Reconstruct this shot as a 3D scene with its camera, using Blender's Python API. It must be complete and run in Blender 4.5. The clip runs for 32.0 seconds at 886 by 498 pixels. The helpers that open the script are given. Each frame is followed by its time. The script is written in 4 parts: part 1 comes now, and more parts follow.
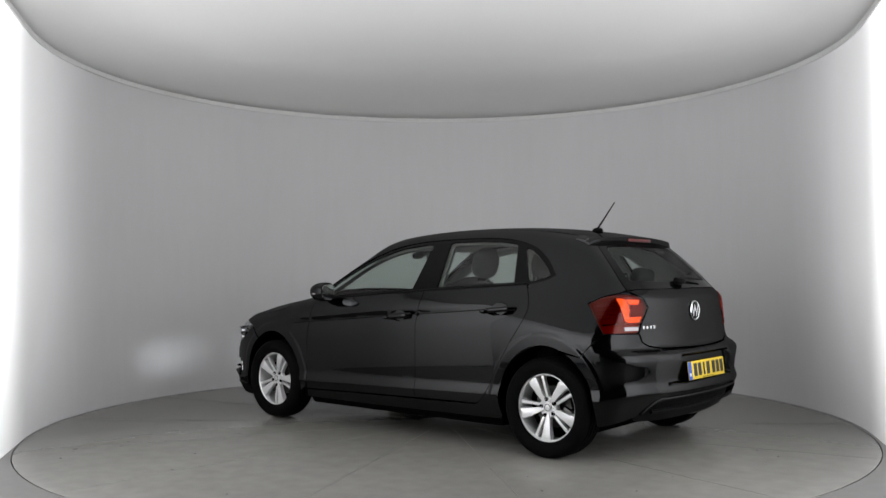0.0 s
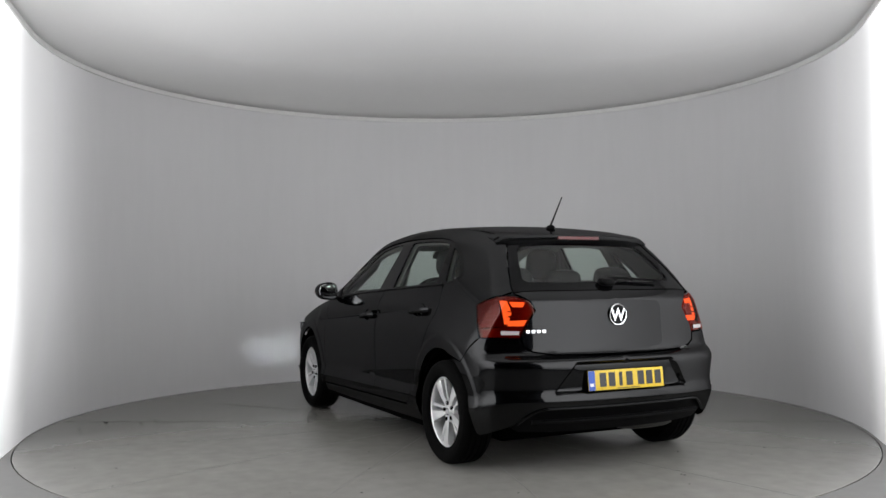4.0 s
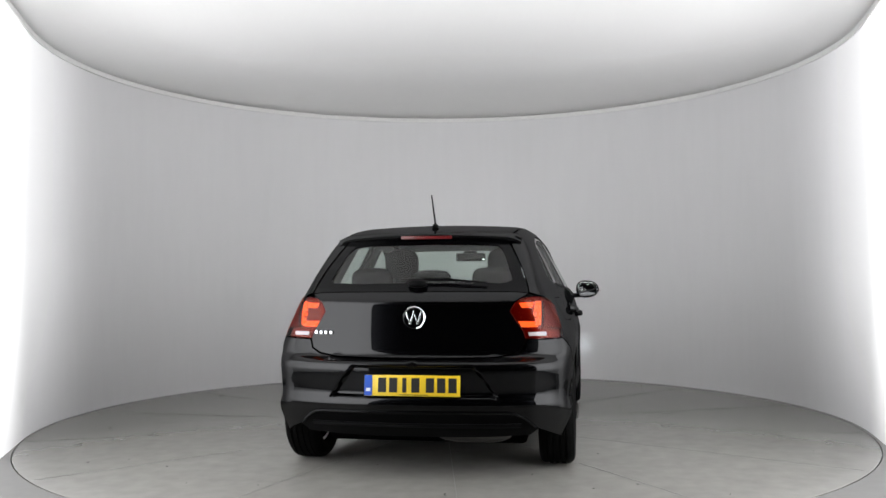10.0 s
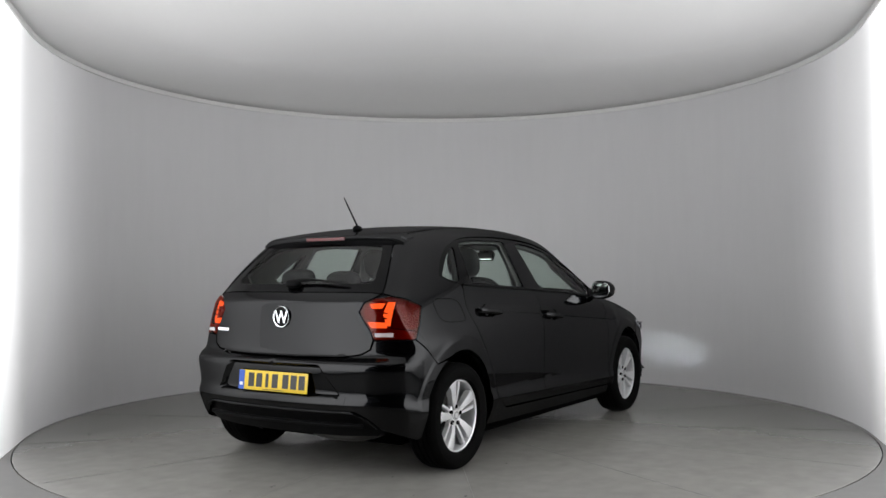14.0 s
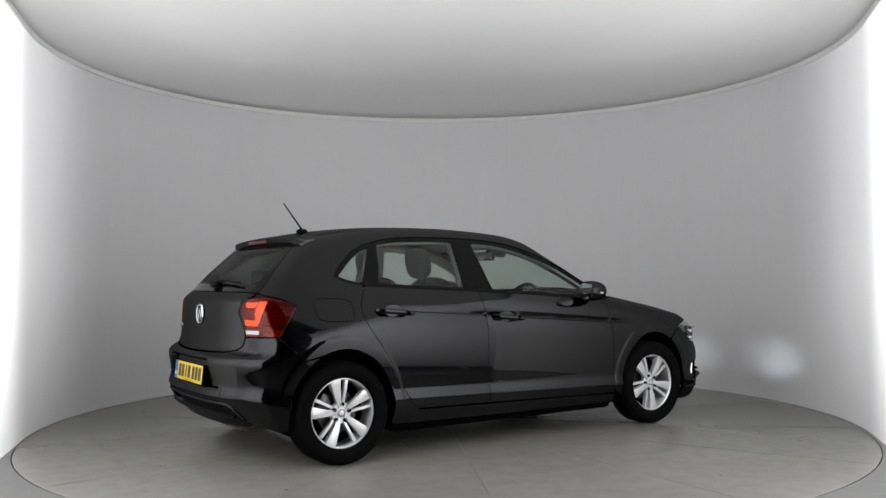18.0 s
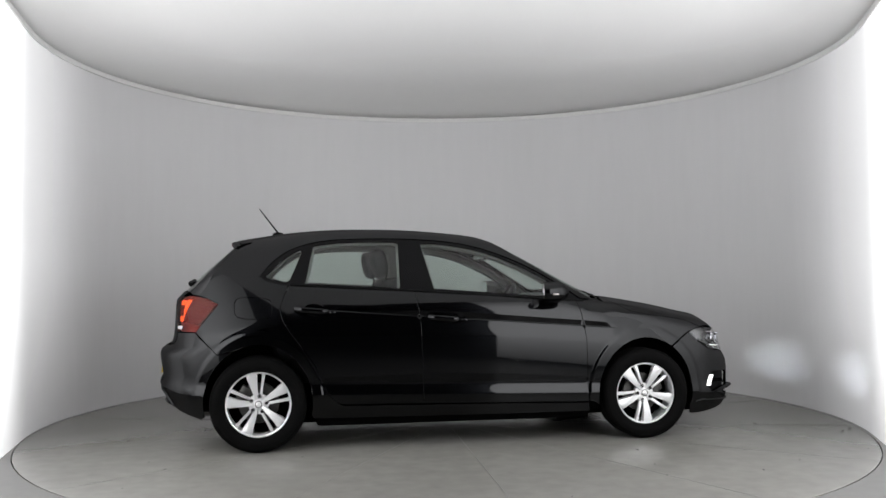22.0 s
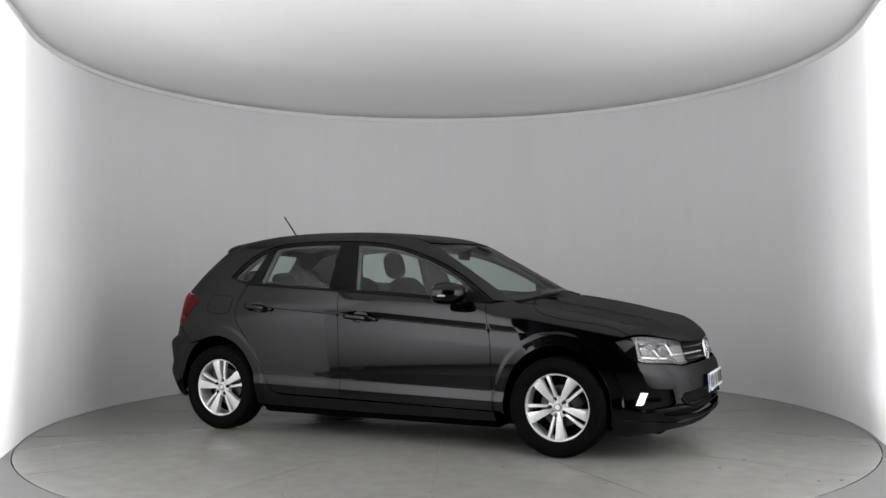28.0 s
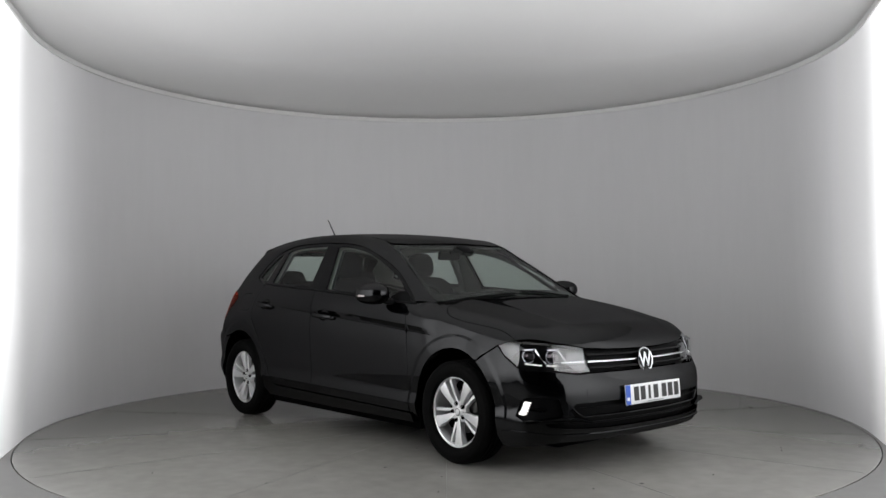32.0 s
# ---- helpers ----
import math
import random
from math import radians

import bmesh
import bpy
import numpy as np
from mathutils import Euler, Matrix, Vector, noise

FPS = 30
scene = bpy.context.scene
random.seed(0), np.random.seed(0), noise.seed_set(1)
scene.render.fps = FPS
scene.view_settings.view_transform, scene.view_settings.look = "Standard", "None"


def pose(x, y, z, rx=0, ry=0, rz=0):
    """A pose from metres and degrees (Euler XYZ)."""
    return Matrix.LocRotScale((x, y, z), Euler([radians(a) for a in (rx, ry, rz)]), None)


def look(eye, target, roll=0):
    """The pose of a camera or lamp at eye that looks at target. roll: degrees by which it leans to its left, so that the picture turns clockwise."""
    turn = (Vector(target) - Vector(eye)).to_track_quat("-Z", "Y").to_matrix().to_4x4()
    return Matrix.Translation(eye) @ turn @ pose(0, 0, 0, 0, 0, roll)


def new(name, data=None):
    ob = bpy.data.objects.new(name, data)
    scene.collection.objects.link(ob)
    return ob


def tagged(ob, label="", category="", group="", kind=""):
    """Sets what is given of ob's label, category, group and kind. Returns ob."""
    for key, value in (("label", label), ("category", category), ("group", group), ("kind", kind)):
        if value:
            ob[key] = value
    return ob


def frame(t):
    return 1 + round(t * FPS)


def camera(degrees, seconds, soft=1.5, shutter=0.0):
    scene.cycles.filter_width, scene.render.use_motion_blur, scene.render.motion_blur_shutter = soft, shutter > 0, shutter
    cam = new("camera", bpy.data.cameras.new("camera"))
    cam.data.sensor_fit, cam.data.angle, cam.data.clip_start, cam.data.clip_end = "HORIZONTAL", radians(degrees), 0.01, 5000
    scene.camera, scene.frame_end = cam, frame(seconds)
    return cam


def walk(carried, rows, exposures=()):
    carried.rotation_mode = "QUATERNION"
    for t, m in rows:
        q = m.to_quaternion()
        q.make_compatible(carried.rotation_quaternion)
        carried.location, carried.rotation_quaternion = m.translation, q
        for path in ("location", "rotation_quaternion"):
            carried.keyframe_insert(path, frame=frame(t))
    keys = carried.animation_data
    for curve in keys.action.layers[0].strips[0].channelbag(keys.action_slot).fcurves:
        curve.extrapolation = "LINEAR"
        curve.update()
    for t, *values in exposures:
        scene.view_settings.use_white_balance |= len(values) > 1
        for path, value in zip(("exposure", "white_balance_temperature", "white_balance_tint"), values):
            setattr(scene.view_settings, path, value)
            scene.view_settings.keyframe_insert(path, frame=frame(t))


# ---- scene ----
from mathutils import geometry

# ---------------------------------------------------------------- camera
cam = camera(53.16, 32.0)
EYE = Vector((0.0, -6.732, 1.093))
TURN, TILT, LEAN = radians(-0.127), radians(1.795), -0.377
AIM = EYE + 5 * Vector((math.sin(TURN) * math.cos(TILT), math.cos(TURN) * math.cos(TILT), math.sin(TILT)))
EXPOSURES = [(t, e - 0.39) for t, e in ((0, -0.24), (3, -0.24), (6, -0.03), (8, 0.13), (9, 0.26), (10, 0.28), (12, 0.05), (14, -0.22), (15.5, -0.15), (17, -0.03), (19, -0.24), (21, -0.18), (22, 0.06), (23, 0.14), (25, 0.12), (28, 0.02), (29, -0.1), (30.8, -0.3), (32, -0.33))]
walk(cam, [(0, look(EYE, AIM, LEAN)), (32, look(EYE, AIM, LEAN))], EXPOSURES)

# ---------------------------------------------------------------- light
world = bpy.data.worlds.new("world")
scene.world = world
world.use_nodes = True
world.node_tree.nodes["Background"].inputs[0].default_value = (0.02, 0.02, 0.021, 1)


# ---------------------------------------------------------------- materials
def links(m):
    m.use_nodes = True
    t = m.node_tree
    return t, t.nodes["Principled BSDF"]


def mat(name, colour, rough=0.5, metal=0.0, coat=0.0, vary=0.0, scale=20.0, bump=0.0, emit=None, power=0.0, rvary=0.0, spec=0.5, coat_ior=1.5, stretch=(1, 1, 1)):
    m = bpy.data.materials.new(name)
    t, b = links(m)
    b.inputs["Base Color"].default_value = (*colour, 1)
    b.inputs["Roughness"].default_value = rough
    b.inputs["Metallic"].default_value = metal
    b.inputs["Coat Weight"].default_value = coat
    b.inputs["Coat Roughness"].default_value = 0.03
    b.inputs["Specular IOR Level"].default_value = spec
    b.inputs["Coat IOR"].default_value = coat_ior
    if emit:
        b.inputs["Emission Color"].default_value = (*emit, 1)
        b.inputs["Emission Strength"].default_value = power
    if vary or bump or rvary:
        co = t.nodes.new("ShaderNodeMapping")
        co.inputs["Scale"].default_value = stretch
        t.links.new(t.nodes.new("ShaderNodeTexCoord").outputs["Object"], co.inputs["Vector"])
        n1 = t.nodes.new("ShaderNodeTexNoise")
        n1.inputs["Scale"].default_value, n1.inputs["Detail"].default_value = scale, 8
        t.links.new(co.outputs["Vector"], n1.inputs["Vector"])
        n2 = t.nodes.new("ShaderNodeTexNoise")
        n2.inputs["Scale"].default_value, n2.inputs["Detail"].default_value = scale / 14, 4
        t.links.new(co.outputs["Vector"], n2.inputs["Vector"])
        mid = t.nodes.new("ShaderNodeMath")
        mid.operation = "ADD"
        t.links.new(n1.outputs["Fac"], mid.inputs[0])
        t.links.new(n2.outputs["Fac"], mid.inputs[1])
        if vary:
            r = t.nodes.new("ShaderNodeMapRange")
            r.inputs["From Min"].default_value, r.inputs["From Max"].default_value = 0.6, 1.4
            r.inputs["To Min"].default_value, r.inputs["To Max"].default_value = 1 - vary, 1 + vary
            t.links.new(mid.outputs[0], r.inputs["Value"])
            mul = t.nodes.new("ShaderNodeVectorMath")
            mul.operation = "SCALE"
            mul.inputs[0].default_value = colour
            t.links.new(r.outputs[0], mul.inputs["Scale"])
            t.links.new(mul.outputs[0], b.inputs["Base Color"])
        if rvary:
            r = t.nodes.new("ShaderNodeMapRange")
            r.inputs["From Min"].default_value, r.inputs["From Max"].default_value = 0.6, 1.4
            r.inputs["To Min"].default_value, r.inputs["To Max"].default_value = max(0.02, rough - rvary), rough + rvary
            t.links.new(mid.outputs[0], r.inputs["Value"])
            t.links.new(r.outputs[0], b.inputs["Roughness"])
        if bump:
            bp = t.nodes.new("ShaderNodeBump")
            bp.inputs["Strength"].default_value, bp.inputs["Distance"].default_value = 0.6, bump
            t.links.new(n1.outputs["Fac"], bp.inputs["Height"])
            t.links.new(bp.outputs[0], b.inputs["Normal"])
    return m


def glass(name, tint, gloss=1.0):
    m = bpy.data.materials.new(name)
    t, b = links(m)
    t.nodes.remove(b)
    out = t.nodes["Material Output"]
    clear, shine, mix, face, power, gain = (t.nodes.new(k) for k in ("ShaderNodeBsdfTransparent", "ShaderNodeBsdfGlossy", "ShaderNodeMixShader", "ShaderNodeLayerWeight", "ShaderNodeMath", "ShaderNodeMath"))
    clear.inputs[0].default_value = (*tint, 1)
    shine.inputs["Roughness"].default_value = 0.012
    face.inputs["Blend"].default_value = 0.5
    power.operation, gain.operation = "POWER", "MULTIPLY_ADD"
    power.inputs[1].default_value = 5
    gain.inputs[1].default_value, gain.inputs[2].default_value = 0.28, 0.05 * gloss
    t.links.new(face.outputs["Facing"], power.inputs[0])
    t.links.new(power.outputs[0], gain.inputs[0])
    t.links.new(gain.outputs[0], mix.inputs[0])
    t.links.new(clear.outputs[0], mix.inputs[1])
    t.links.new(shine.outputs[0], mix.inputs[2])
    t.links.new(mix.outputs[0], out.inputs[0])
    return m


def lacquer(name, flake, clear, rough):
    """Metallic paint: a dark ground, a soft lobe from the flakes and a thin sharp clear coat on top."""
    m = bpy.data.materials.new(name)
    t, b = links(m)
    t.nodes.remove(b)
    add = lambda kind: t.nodes.new("ShaderNode" + kind)
    ground, soft, sharp, one, two = add("BsdfDiffuse"), add("BsdfAnisotropic"), add("BsdfAnisotropic"), add("AddShader"), add("AddShader")
    co, grain, peel, dents, face, rise, coat = add("TexCoord"), add("TexNoise"), add("TexNoise"), add("Bump"), add("LayerWeight"), add("Math"), add("MapRange")
    ground.inputs["Color"].default_value = (0.0005, 0.0005, 0.0006, 1)
    grain.inputs["Scale"].default_value = 900
    peel.inputs["Scale"].default_value, peel.inputs["Detail"].default_value = 130, 1
    for n in (grain, peel):
        t.links.new(co.outputs["Object"], n.inputs["Vector"])
    r = add("MapRange")
    r.inputs["To Min"].default_value, r.inputs["To Max"].default_value = 0.7, 1.3
    mul = add("VectorMath")
    mul.operation = "SCALE"
    mul.inputs[0].default_value = flake
    t.links.new(grain.outputs["Fac"], r.inputs["Value"])
    t.links.new(r.outputs[0], mul.inputs["Scale"])
    t.links.new(mul.outputs[0], soft.inputs["Color"])
    soft.inputs["Roughness"].default_value, sharp.inputs["Roughness"].default_value = rough, 0.035
    face.inputs["Blend"].default_value = 0.5
    rise.operation = "POWER"
    rise.inputs[1].default_value = 2.2
    coat.inputs["To Min"].default_value, coat.inputs["To Max"].default_value = clear, clear + 0.095
    t.links.new(face.outputs["Facing"], rise.inputs[0])
    t.links.new(rise.outputs[0], coat.inputs["Value"])
    t.links.new(coat.outputs[0], sharp.inputs["Color"])
    dents.inputs["Strength"].default_value, dents.inputs["Distance"].default_value = 0.25, 0.00004
    t.links.new(peel.outputs["Fac"], dents.inputs["Height"])
    t.links.new(dents.outputs[0], sharp.inputs["Normal"])
    t.links.new(ground.outputs[0], one.inputs[0])
    t.links.new(soft.outputs[0], one.inputs[1])
    t.links.new(one.outputs[0], two.inputs[0])
    t.links.new(sharp.outputs[0], two.inputs[1])
    t.links.new(two.outputs[0], t.nodes["Material Output"].inputs[0])
    return m


PAINT = lacquer("car_paint", (0.0044, 0.0047, 0.0054), 0.0205, 0.22)
BLACKGLOSS = mat("gloss_black", (0.002, 0.002, 0.0024), 0.06, spec=0.10)
PLASTIC = mat("black_plastic", (0.0032, 0.0032, 0.0035), 0.45, vary=0.15, scale=400, bump=0.0006, spec=0.05)
RUBBER = mat("tyre_rubber", (0.0036, 0.0036, 0.0036), 0.7, vary=0.3, scale=90, bump=0.001, spec=0.03)
ALLOY = mat("silver_alloy", (0.78, 0.78, 0.79), 0.36, 0.50, 0.3, rvary=0.05, scale=60)
CHROME = mat("chrome", (0.85, 0.86, 0.88), 0.08, 1.0)
STEEL = mat("brake_steel", (0.09, 0.088, 0.085), 0.38, 1.0, vary=0.3, scale=60)
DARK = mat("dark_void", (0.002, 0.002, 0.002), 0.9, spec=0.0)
CLOTH = mat("seat_cloth", (0.016, 0.016, 0.018), 0.9, vary=0.12, scale=25, spec=0.2)
TRIM = mat("grey_trim", (0.20, 0.20, 0.195), 0.8, vary=0.05, scale=200, bump=0.0008)
DASH = mat("dash_plastic", (0.02, 0.02, 0.022), 0.6, vary=0.15, scale=300, bump=0.0008)
GLASS = glass("tinted_glass", (0.73, 0.80, 0.76))
LENS = glass("clear_lens", (0.92, 0.93, 0.94), 1.8)
REDLENS = glass("red_lens", (0.80, 0.20, 0.12), 0.45)
RED = mat("red_plastic", (0.095, 0.005, 0.007), 0.3, coat=0.15)
DEEPRED = mat("deep_red_plastic", (0.05, 0.003, 0.004), 0.15)
LAMPGREY = mat("lamp_grey", (0.10, 0.10, 0.105), 0.3, 0.3)
BOWL = mat("dark_reflector", (0.30, 0.30, 0.32), 0.12, 1.0)
ORANGEGLOW = mat("bright_tail_lamp", (0.6, 0.1, 0.02), 0.4, emit=(1.0, 0.50, 0.14), power=1.9)
WHITEGLOW = mat("lit_led", (0.9, 0.9, 0.9), 0.4, emit=(1.0, 0.97, 0.92), power=2.6)
BEAM = mat("headlamp_filament", (1, 1, 1), 0.5, emit=(0.86, 0.95, 1.0), power=16000)
GUIDE = mat("light_guide", (0.9, 0.9, 0.9), 0.3, emit=(1.0, 0.98, 0.94), power=0.9)
YELLOW = mat("yellow_plate", (0.72, 0.50, 0.02), 0.35, vary=0.04, scale=60)
WHITEP = mat("white_plate", (0.72, 0.73, 0.74), 0.35, vary=0.04, scale=60)
BLUE = mat("blue_band", (0.015, 0.08, 0.45), 0.35)
INK = mat("black_ink", (0.01, 0.01, 0.01), 0.4)
MIRRORG = mat("mirror_glass", (0.85, 0.87, 0.88), 0.02, 1.0)
REVERSE = mat("clear_reflector", (0.50, 0.44, 0.44), 0.2, coat=0.3)


# ---------------------------------------------------------------- meshes
def finish(name, me, material, parent=None, label="", sharp=35):
    me.materials.append(material)
    if sharp:
        me.shade_smooth()
        me.set_sharp_from_angle(angle=radians(sharp))
    ob = new(name, me)
    if parent:
        ob.parent = parent
    return tagged(ob, label)


def part(name, bm, material, parent=None, label="", sharp=35):
    me = bpy.data.meshes.new(name)
    bmesh.ops.recalc_face_normals(bm, faces=bm.faces[:])
    bm.to_mesh(me)
    bm.free()
    return finish(name, me, material, parent, label, sharp)


def raw(name, verts, faces, material, parent=None, label="", sharp=35):
    me = bpy.data.meshes.new(name)
    me.from_pydata([tuple(v) for v in verts], [], [tuple(f) for f in faces])
    me.validate()
    return finish(name, me, material, parent, label, sharp)


def box(x0, x1, y0, y1, z0, z1, bevel=0.0, m=None, seg=2):
    bm = bmesh.new()
    bmesh.ops.create_cube(bm, size=1)
    for v in bm.verts:
        v.co = Vector(((x0 + x1) / 2 + v.co.x * (x1 - x0), (y0 + y1) / 2 + v.co.y * (y1 - y0), (z0 + z1) / 2 + v.co.z * (z1 - z0)))
    if bevel:
        bmesh.ops.bevel(bm, geom=bm.edges[:], offset=bevel, segments=seg, profile=0.5, affect="EDGES", clamp_overlap=True)
    if m:
        bm.transform(m)
    return bm


def blob(c, r, e1=0.6, e2=0.6, n=20, k=28, m=None):
    """A rounded block: e near 0 is boxy, 1 is an ellipsoid."""
    bm = bmesh.new()
    f = lambda a, e: math.copysign(abs(a) ** e, a)
    rows = []
    for i in range(1, n):
        a = -math.pi / 2 + math.pi * i / n
        rows.append([bm.verts.new((c[0] + r[0] * f(math.cos(a), e1) * f(math.cos(b), e2), c[1] + r[1] * f(math.cos(a), e1) * f(math.sin(b), e2), c[2] + r[2] * f(math.sin(a), e1)))
                     for b in (2 * math.pi * j / k for j in range(k))])
    for p, q in zip(rows, rows[1:]):
        for j in range(k):
            bm.faces.new((p[j], p[(j + 1) % k], q[(j + 1) % k], q[j]))
    bm.faces.new(rows[0][::-1])
    bm.faces.new(rows[-1])
    if m:
        bm.transform(m)
    return bm


def lathe(profile, n=48, m=None, close=False, arc=360.0):
    """Turn (radius, height) pairs about the z axis."""
    bm = bmesh.new()
    steps = n if arc == 360 else n + 1
    rows = [[bm.verts.new((r * math.cos(a), r * math.sin(a), h)) for r, h in profile] for a in (radians(arc) * i / n for i in range(steps))]
    k = len(profile)
    for i in range(n):
        p, q = rows[i], rows[(i + 1) % steps]
        for j in range(k if close else k - 1):
            bm.faces.new((p[j], q[j], q[(j + 1) % k], p[(j + 1) % k]))
    if m:
        bm.transform(m)
    return bm


def tube(points, r, n=8, flat=1.0, up=(0, 0, 1)):
    """A rod of radius r along points; flat squeezes it along up."""
    bm = bmesh.new()
    pts = [Vector(p) for p in points]
    rows = []
    for i, p in enumerate(pts):
        d = (pts[min(i + 1, len(pts) - 1)] - pts[max(i - 1, 0)]).normalized()
        s = d.cross(Vector(up)).normalized()
        u = s.cross(d)
        rr = r(i / (len(pts) - 1)) if callable(r) else r
        rows.append([bm.verts.new(p + s * rr * math.cos(a) + u * rr * flat * math.sin(a)) for a in (2 * math.pi * (j + 0.5) / n for j in range(n))])
    for p, q in zip(rows, rows[1:]):
        for j in range(n):
            bm.faces.new((p[j], p[(j + 1) % n], q[(j + 1) % n], q[j]))
    bm.faces.new(rows[0])
    bm.faces.new(rows[-1][::-1])
    return bm


def slab(poly, z0, z1, m=None, bevel=0.0):
    """A flat plate with the outline poly (x, y) from z0 to z1."""
    bm = bmesh.new()
    lo = [bm.verts.new((x, y, z0)) for x, y in poly]
    hi = [bm.verts.new((x, y, z1)) for x, y in poly]
    n = len(poly)
    bm.faces.new(lo[::-1])
    top = bm.faces.new(hi)
    for i in range(n):
        bm.faces.new((lo[i], lo[(i + 1) % n], hi[(i + 1) % n], hi[i]))
    if bevel:
        bmesh.ops.bevel(bm, geom=[e for e in top.edges], offset=bevel, segments=2, profile=0.5, affect="EDGES", clamp_overlap=True)
    if m:
        bm.transform(m)
    return bm


def merged(*bms):
    out = bmesh.new()
    for b in bms:
        me = bpy.data.meshes.new("tmp")
        b.to_mesh(me)
        b.free()
        out.from_mesh(me)
        bpy.data.meshes.remove(me)
    return out


# ---------------------------------------------------------------- the car's skin: one smooth body, cut into panels
def spline(pairs):
    """A natural cubic through (x, y) pairs, straight beyond its ends."""
    x, y = (np.array(a, float) for a in zip(*sorted(pairs)))
    n, h = len(x), np.diff(x)
    A, b = np.eye(n), np.zeros(n)
    for i in range(1, n - 1):
        A[i, i - 1:i + 2] = h[i - 1], 2 * (h[i - 1] + h[i]), h[i]
        b[i] = 6 * ((y[i + 1] - y[i]) / h[i] - (y[i] - y[i - 1]) / h[i - 1])
    M = np.linalg.solve(A, b)

    def f(q):
        q = np.asarray(q, float)
        i = np.clip(np.searchsorted(x, q) - 1, 0, n - 2)
        qc = np.clip(q, x[0], x[-1])
        a, c, hh = x[i + 1] - qc, qc - x[i], h[i]
        v = (M[i] * a ** 3 + M[i + 1] * c ** 3) / (6 * hh) + (y[i] / hh - M[i] * hh / 6) * a + (y[i + 1] / hh - M[i + 1] * hh / 6) * c
        s0 = (y[1] - y[0]) / h[0] - h[0] * (2 * M[0] + M[1]) / 6
        s1 = (y[-1] - y[-2]) / h[-1] + h[-1] * (2 * M[-1] + M[-2]) / 6
        return v + np.minimum(q - x[0], 0) * s0 + np.maximum(q - x[-1], 0) * s1
    return f


def steps(pairs, soft):
    """Straight pieces through (x, y) pairs with corners softened over soft."""
    x, y = (np.array(a, float) for a in zip(*sorted(pairs)))
    k = np.diff(y) / np.diff(x)

    def f(q):
        q = np.asarray(q, float)
        v = y[0] + k[0] * (q - x[0])
        for i in range(1, len(k)):
            d = q - x[i]
            v = v + (k[i] - k[i - 1]) * 0.5 * (d + np.sqrt(d * d + soft * soft))
        return v
    return f


def ease(a, b, q):
    t = np.clip((q - a) / (b - a), 0, 1)
    return t * t * (3 - 2 * t)


def smax(a, b, k):
    h = np.maximum(k - np.abs(a - b), 0) / k
    return np.maximum(a, b) + h * h * k * 0.25


PLAN = spline([(2.15, 0.535), (2.0, 0.668), (1.85, 0.748), (1.7, 0.804), (1.5, 0.838), (1.276, 0.850), (0.84, 0.853), (0.0, 0.856), (-0.9, 0.856), (-1.276, 0.855),
               (-1.5, 0.848), (-1.7, 0.818), (-1.85, 0.770), (-2.05, 0.675)])
UPPER = spline([(1.5, -0.12), (1.2, -0.07), (0.87, -0.03), (0.3, -0.003), (-0.3, 0.0), (-0.9, -0.018), (-1.27, -0.046), (-1.5, -0.076), (-1.8, -0.128)])
SILL = steps([(0.10, -0.10), (0.19, -0.052), (0.285, -0.014), (0.338, -0.002), (0.398, -0.018), (0.55, -0.0055)], 0.008)
LOWER = lambda z: SILL(z) - 0.13 * np.maximum(z - 0.40, 0) ** 2
HOOD = spline([(2.1, 0.722), (1.95, 0.782), (1.847, 0.811), (1.728, 0.834), (1.529, 0.880), (1.33, 0.919), (1.13, 0.952), (1.0, 0.969), (0.6, 0.99), (-0.5, 1.0), (-2.0, 1.0)])
ROOF = spline([(1.30, 0.86), (1.10, 0.958), (1.02, 1.0), (0.906, 1.060), (0.79, 1.122), (0.676, 1.184), (0.523, 1.264), (0.396, 1.325), (0.27, 1.366), (0.05, 1.400), (-0.27, 1.426),
               (-0.55, 1.433), (-0.87, 1.425), (-1.11, 1.403), (-1.355, 1.365), (-1.7, 1.30)])
TAIL = steps([(0.12, -1.80), (0.20, -1.868), (0.28, -1.915), (0.36, -1.948), (0.412, -1.974), (0.467, -1.950), (0.60, -1.970), (0.635, -1.960), (0.665, -1.888), (0.75, -1.882), (0.955, -1.872), (0.985, -1.842), (1.03, -1.790),
              (1.14, -1.680), (1.245, -1.562), (1.33, -1.468), (1.45, -1.34)], 0.012)
TAIL = (lambda line: lambda z: line(z) + 0.018 + 0.008 * ease(0.6, 0.8, z))(TAIL)
NOSE = steps([(0.10, 1.96), (0.20, 2.060), (0.25, 2.082), (0.45, 2.086), (0.515, 2.078), (0.56, 2.045), (0.66, 2.020), (0.72, 1.985), (0.85, 1.86)], 0.014)
HUBS = ((1.276, 0.302), (-1.276, 0.302))


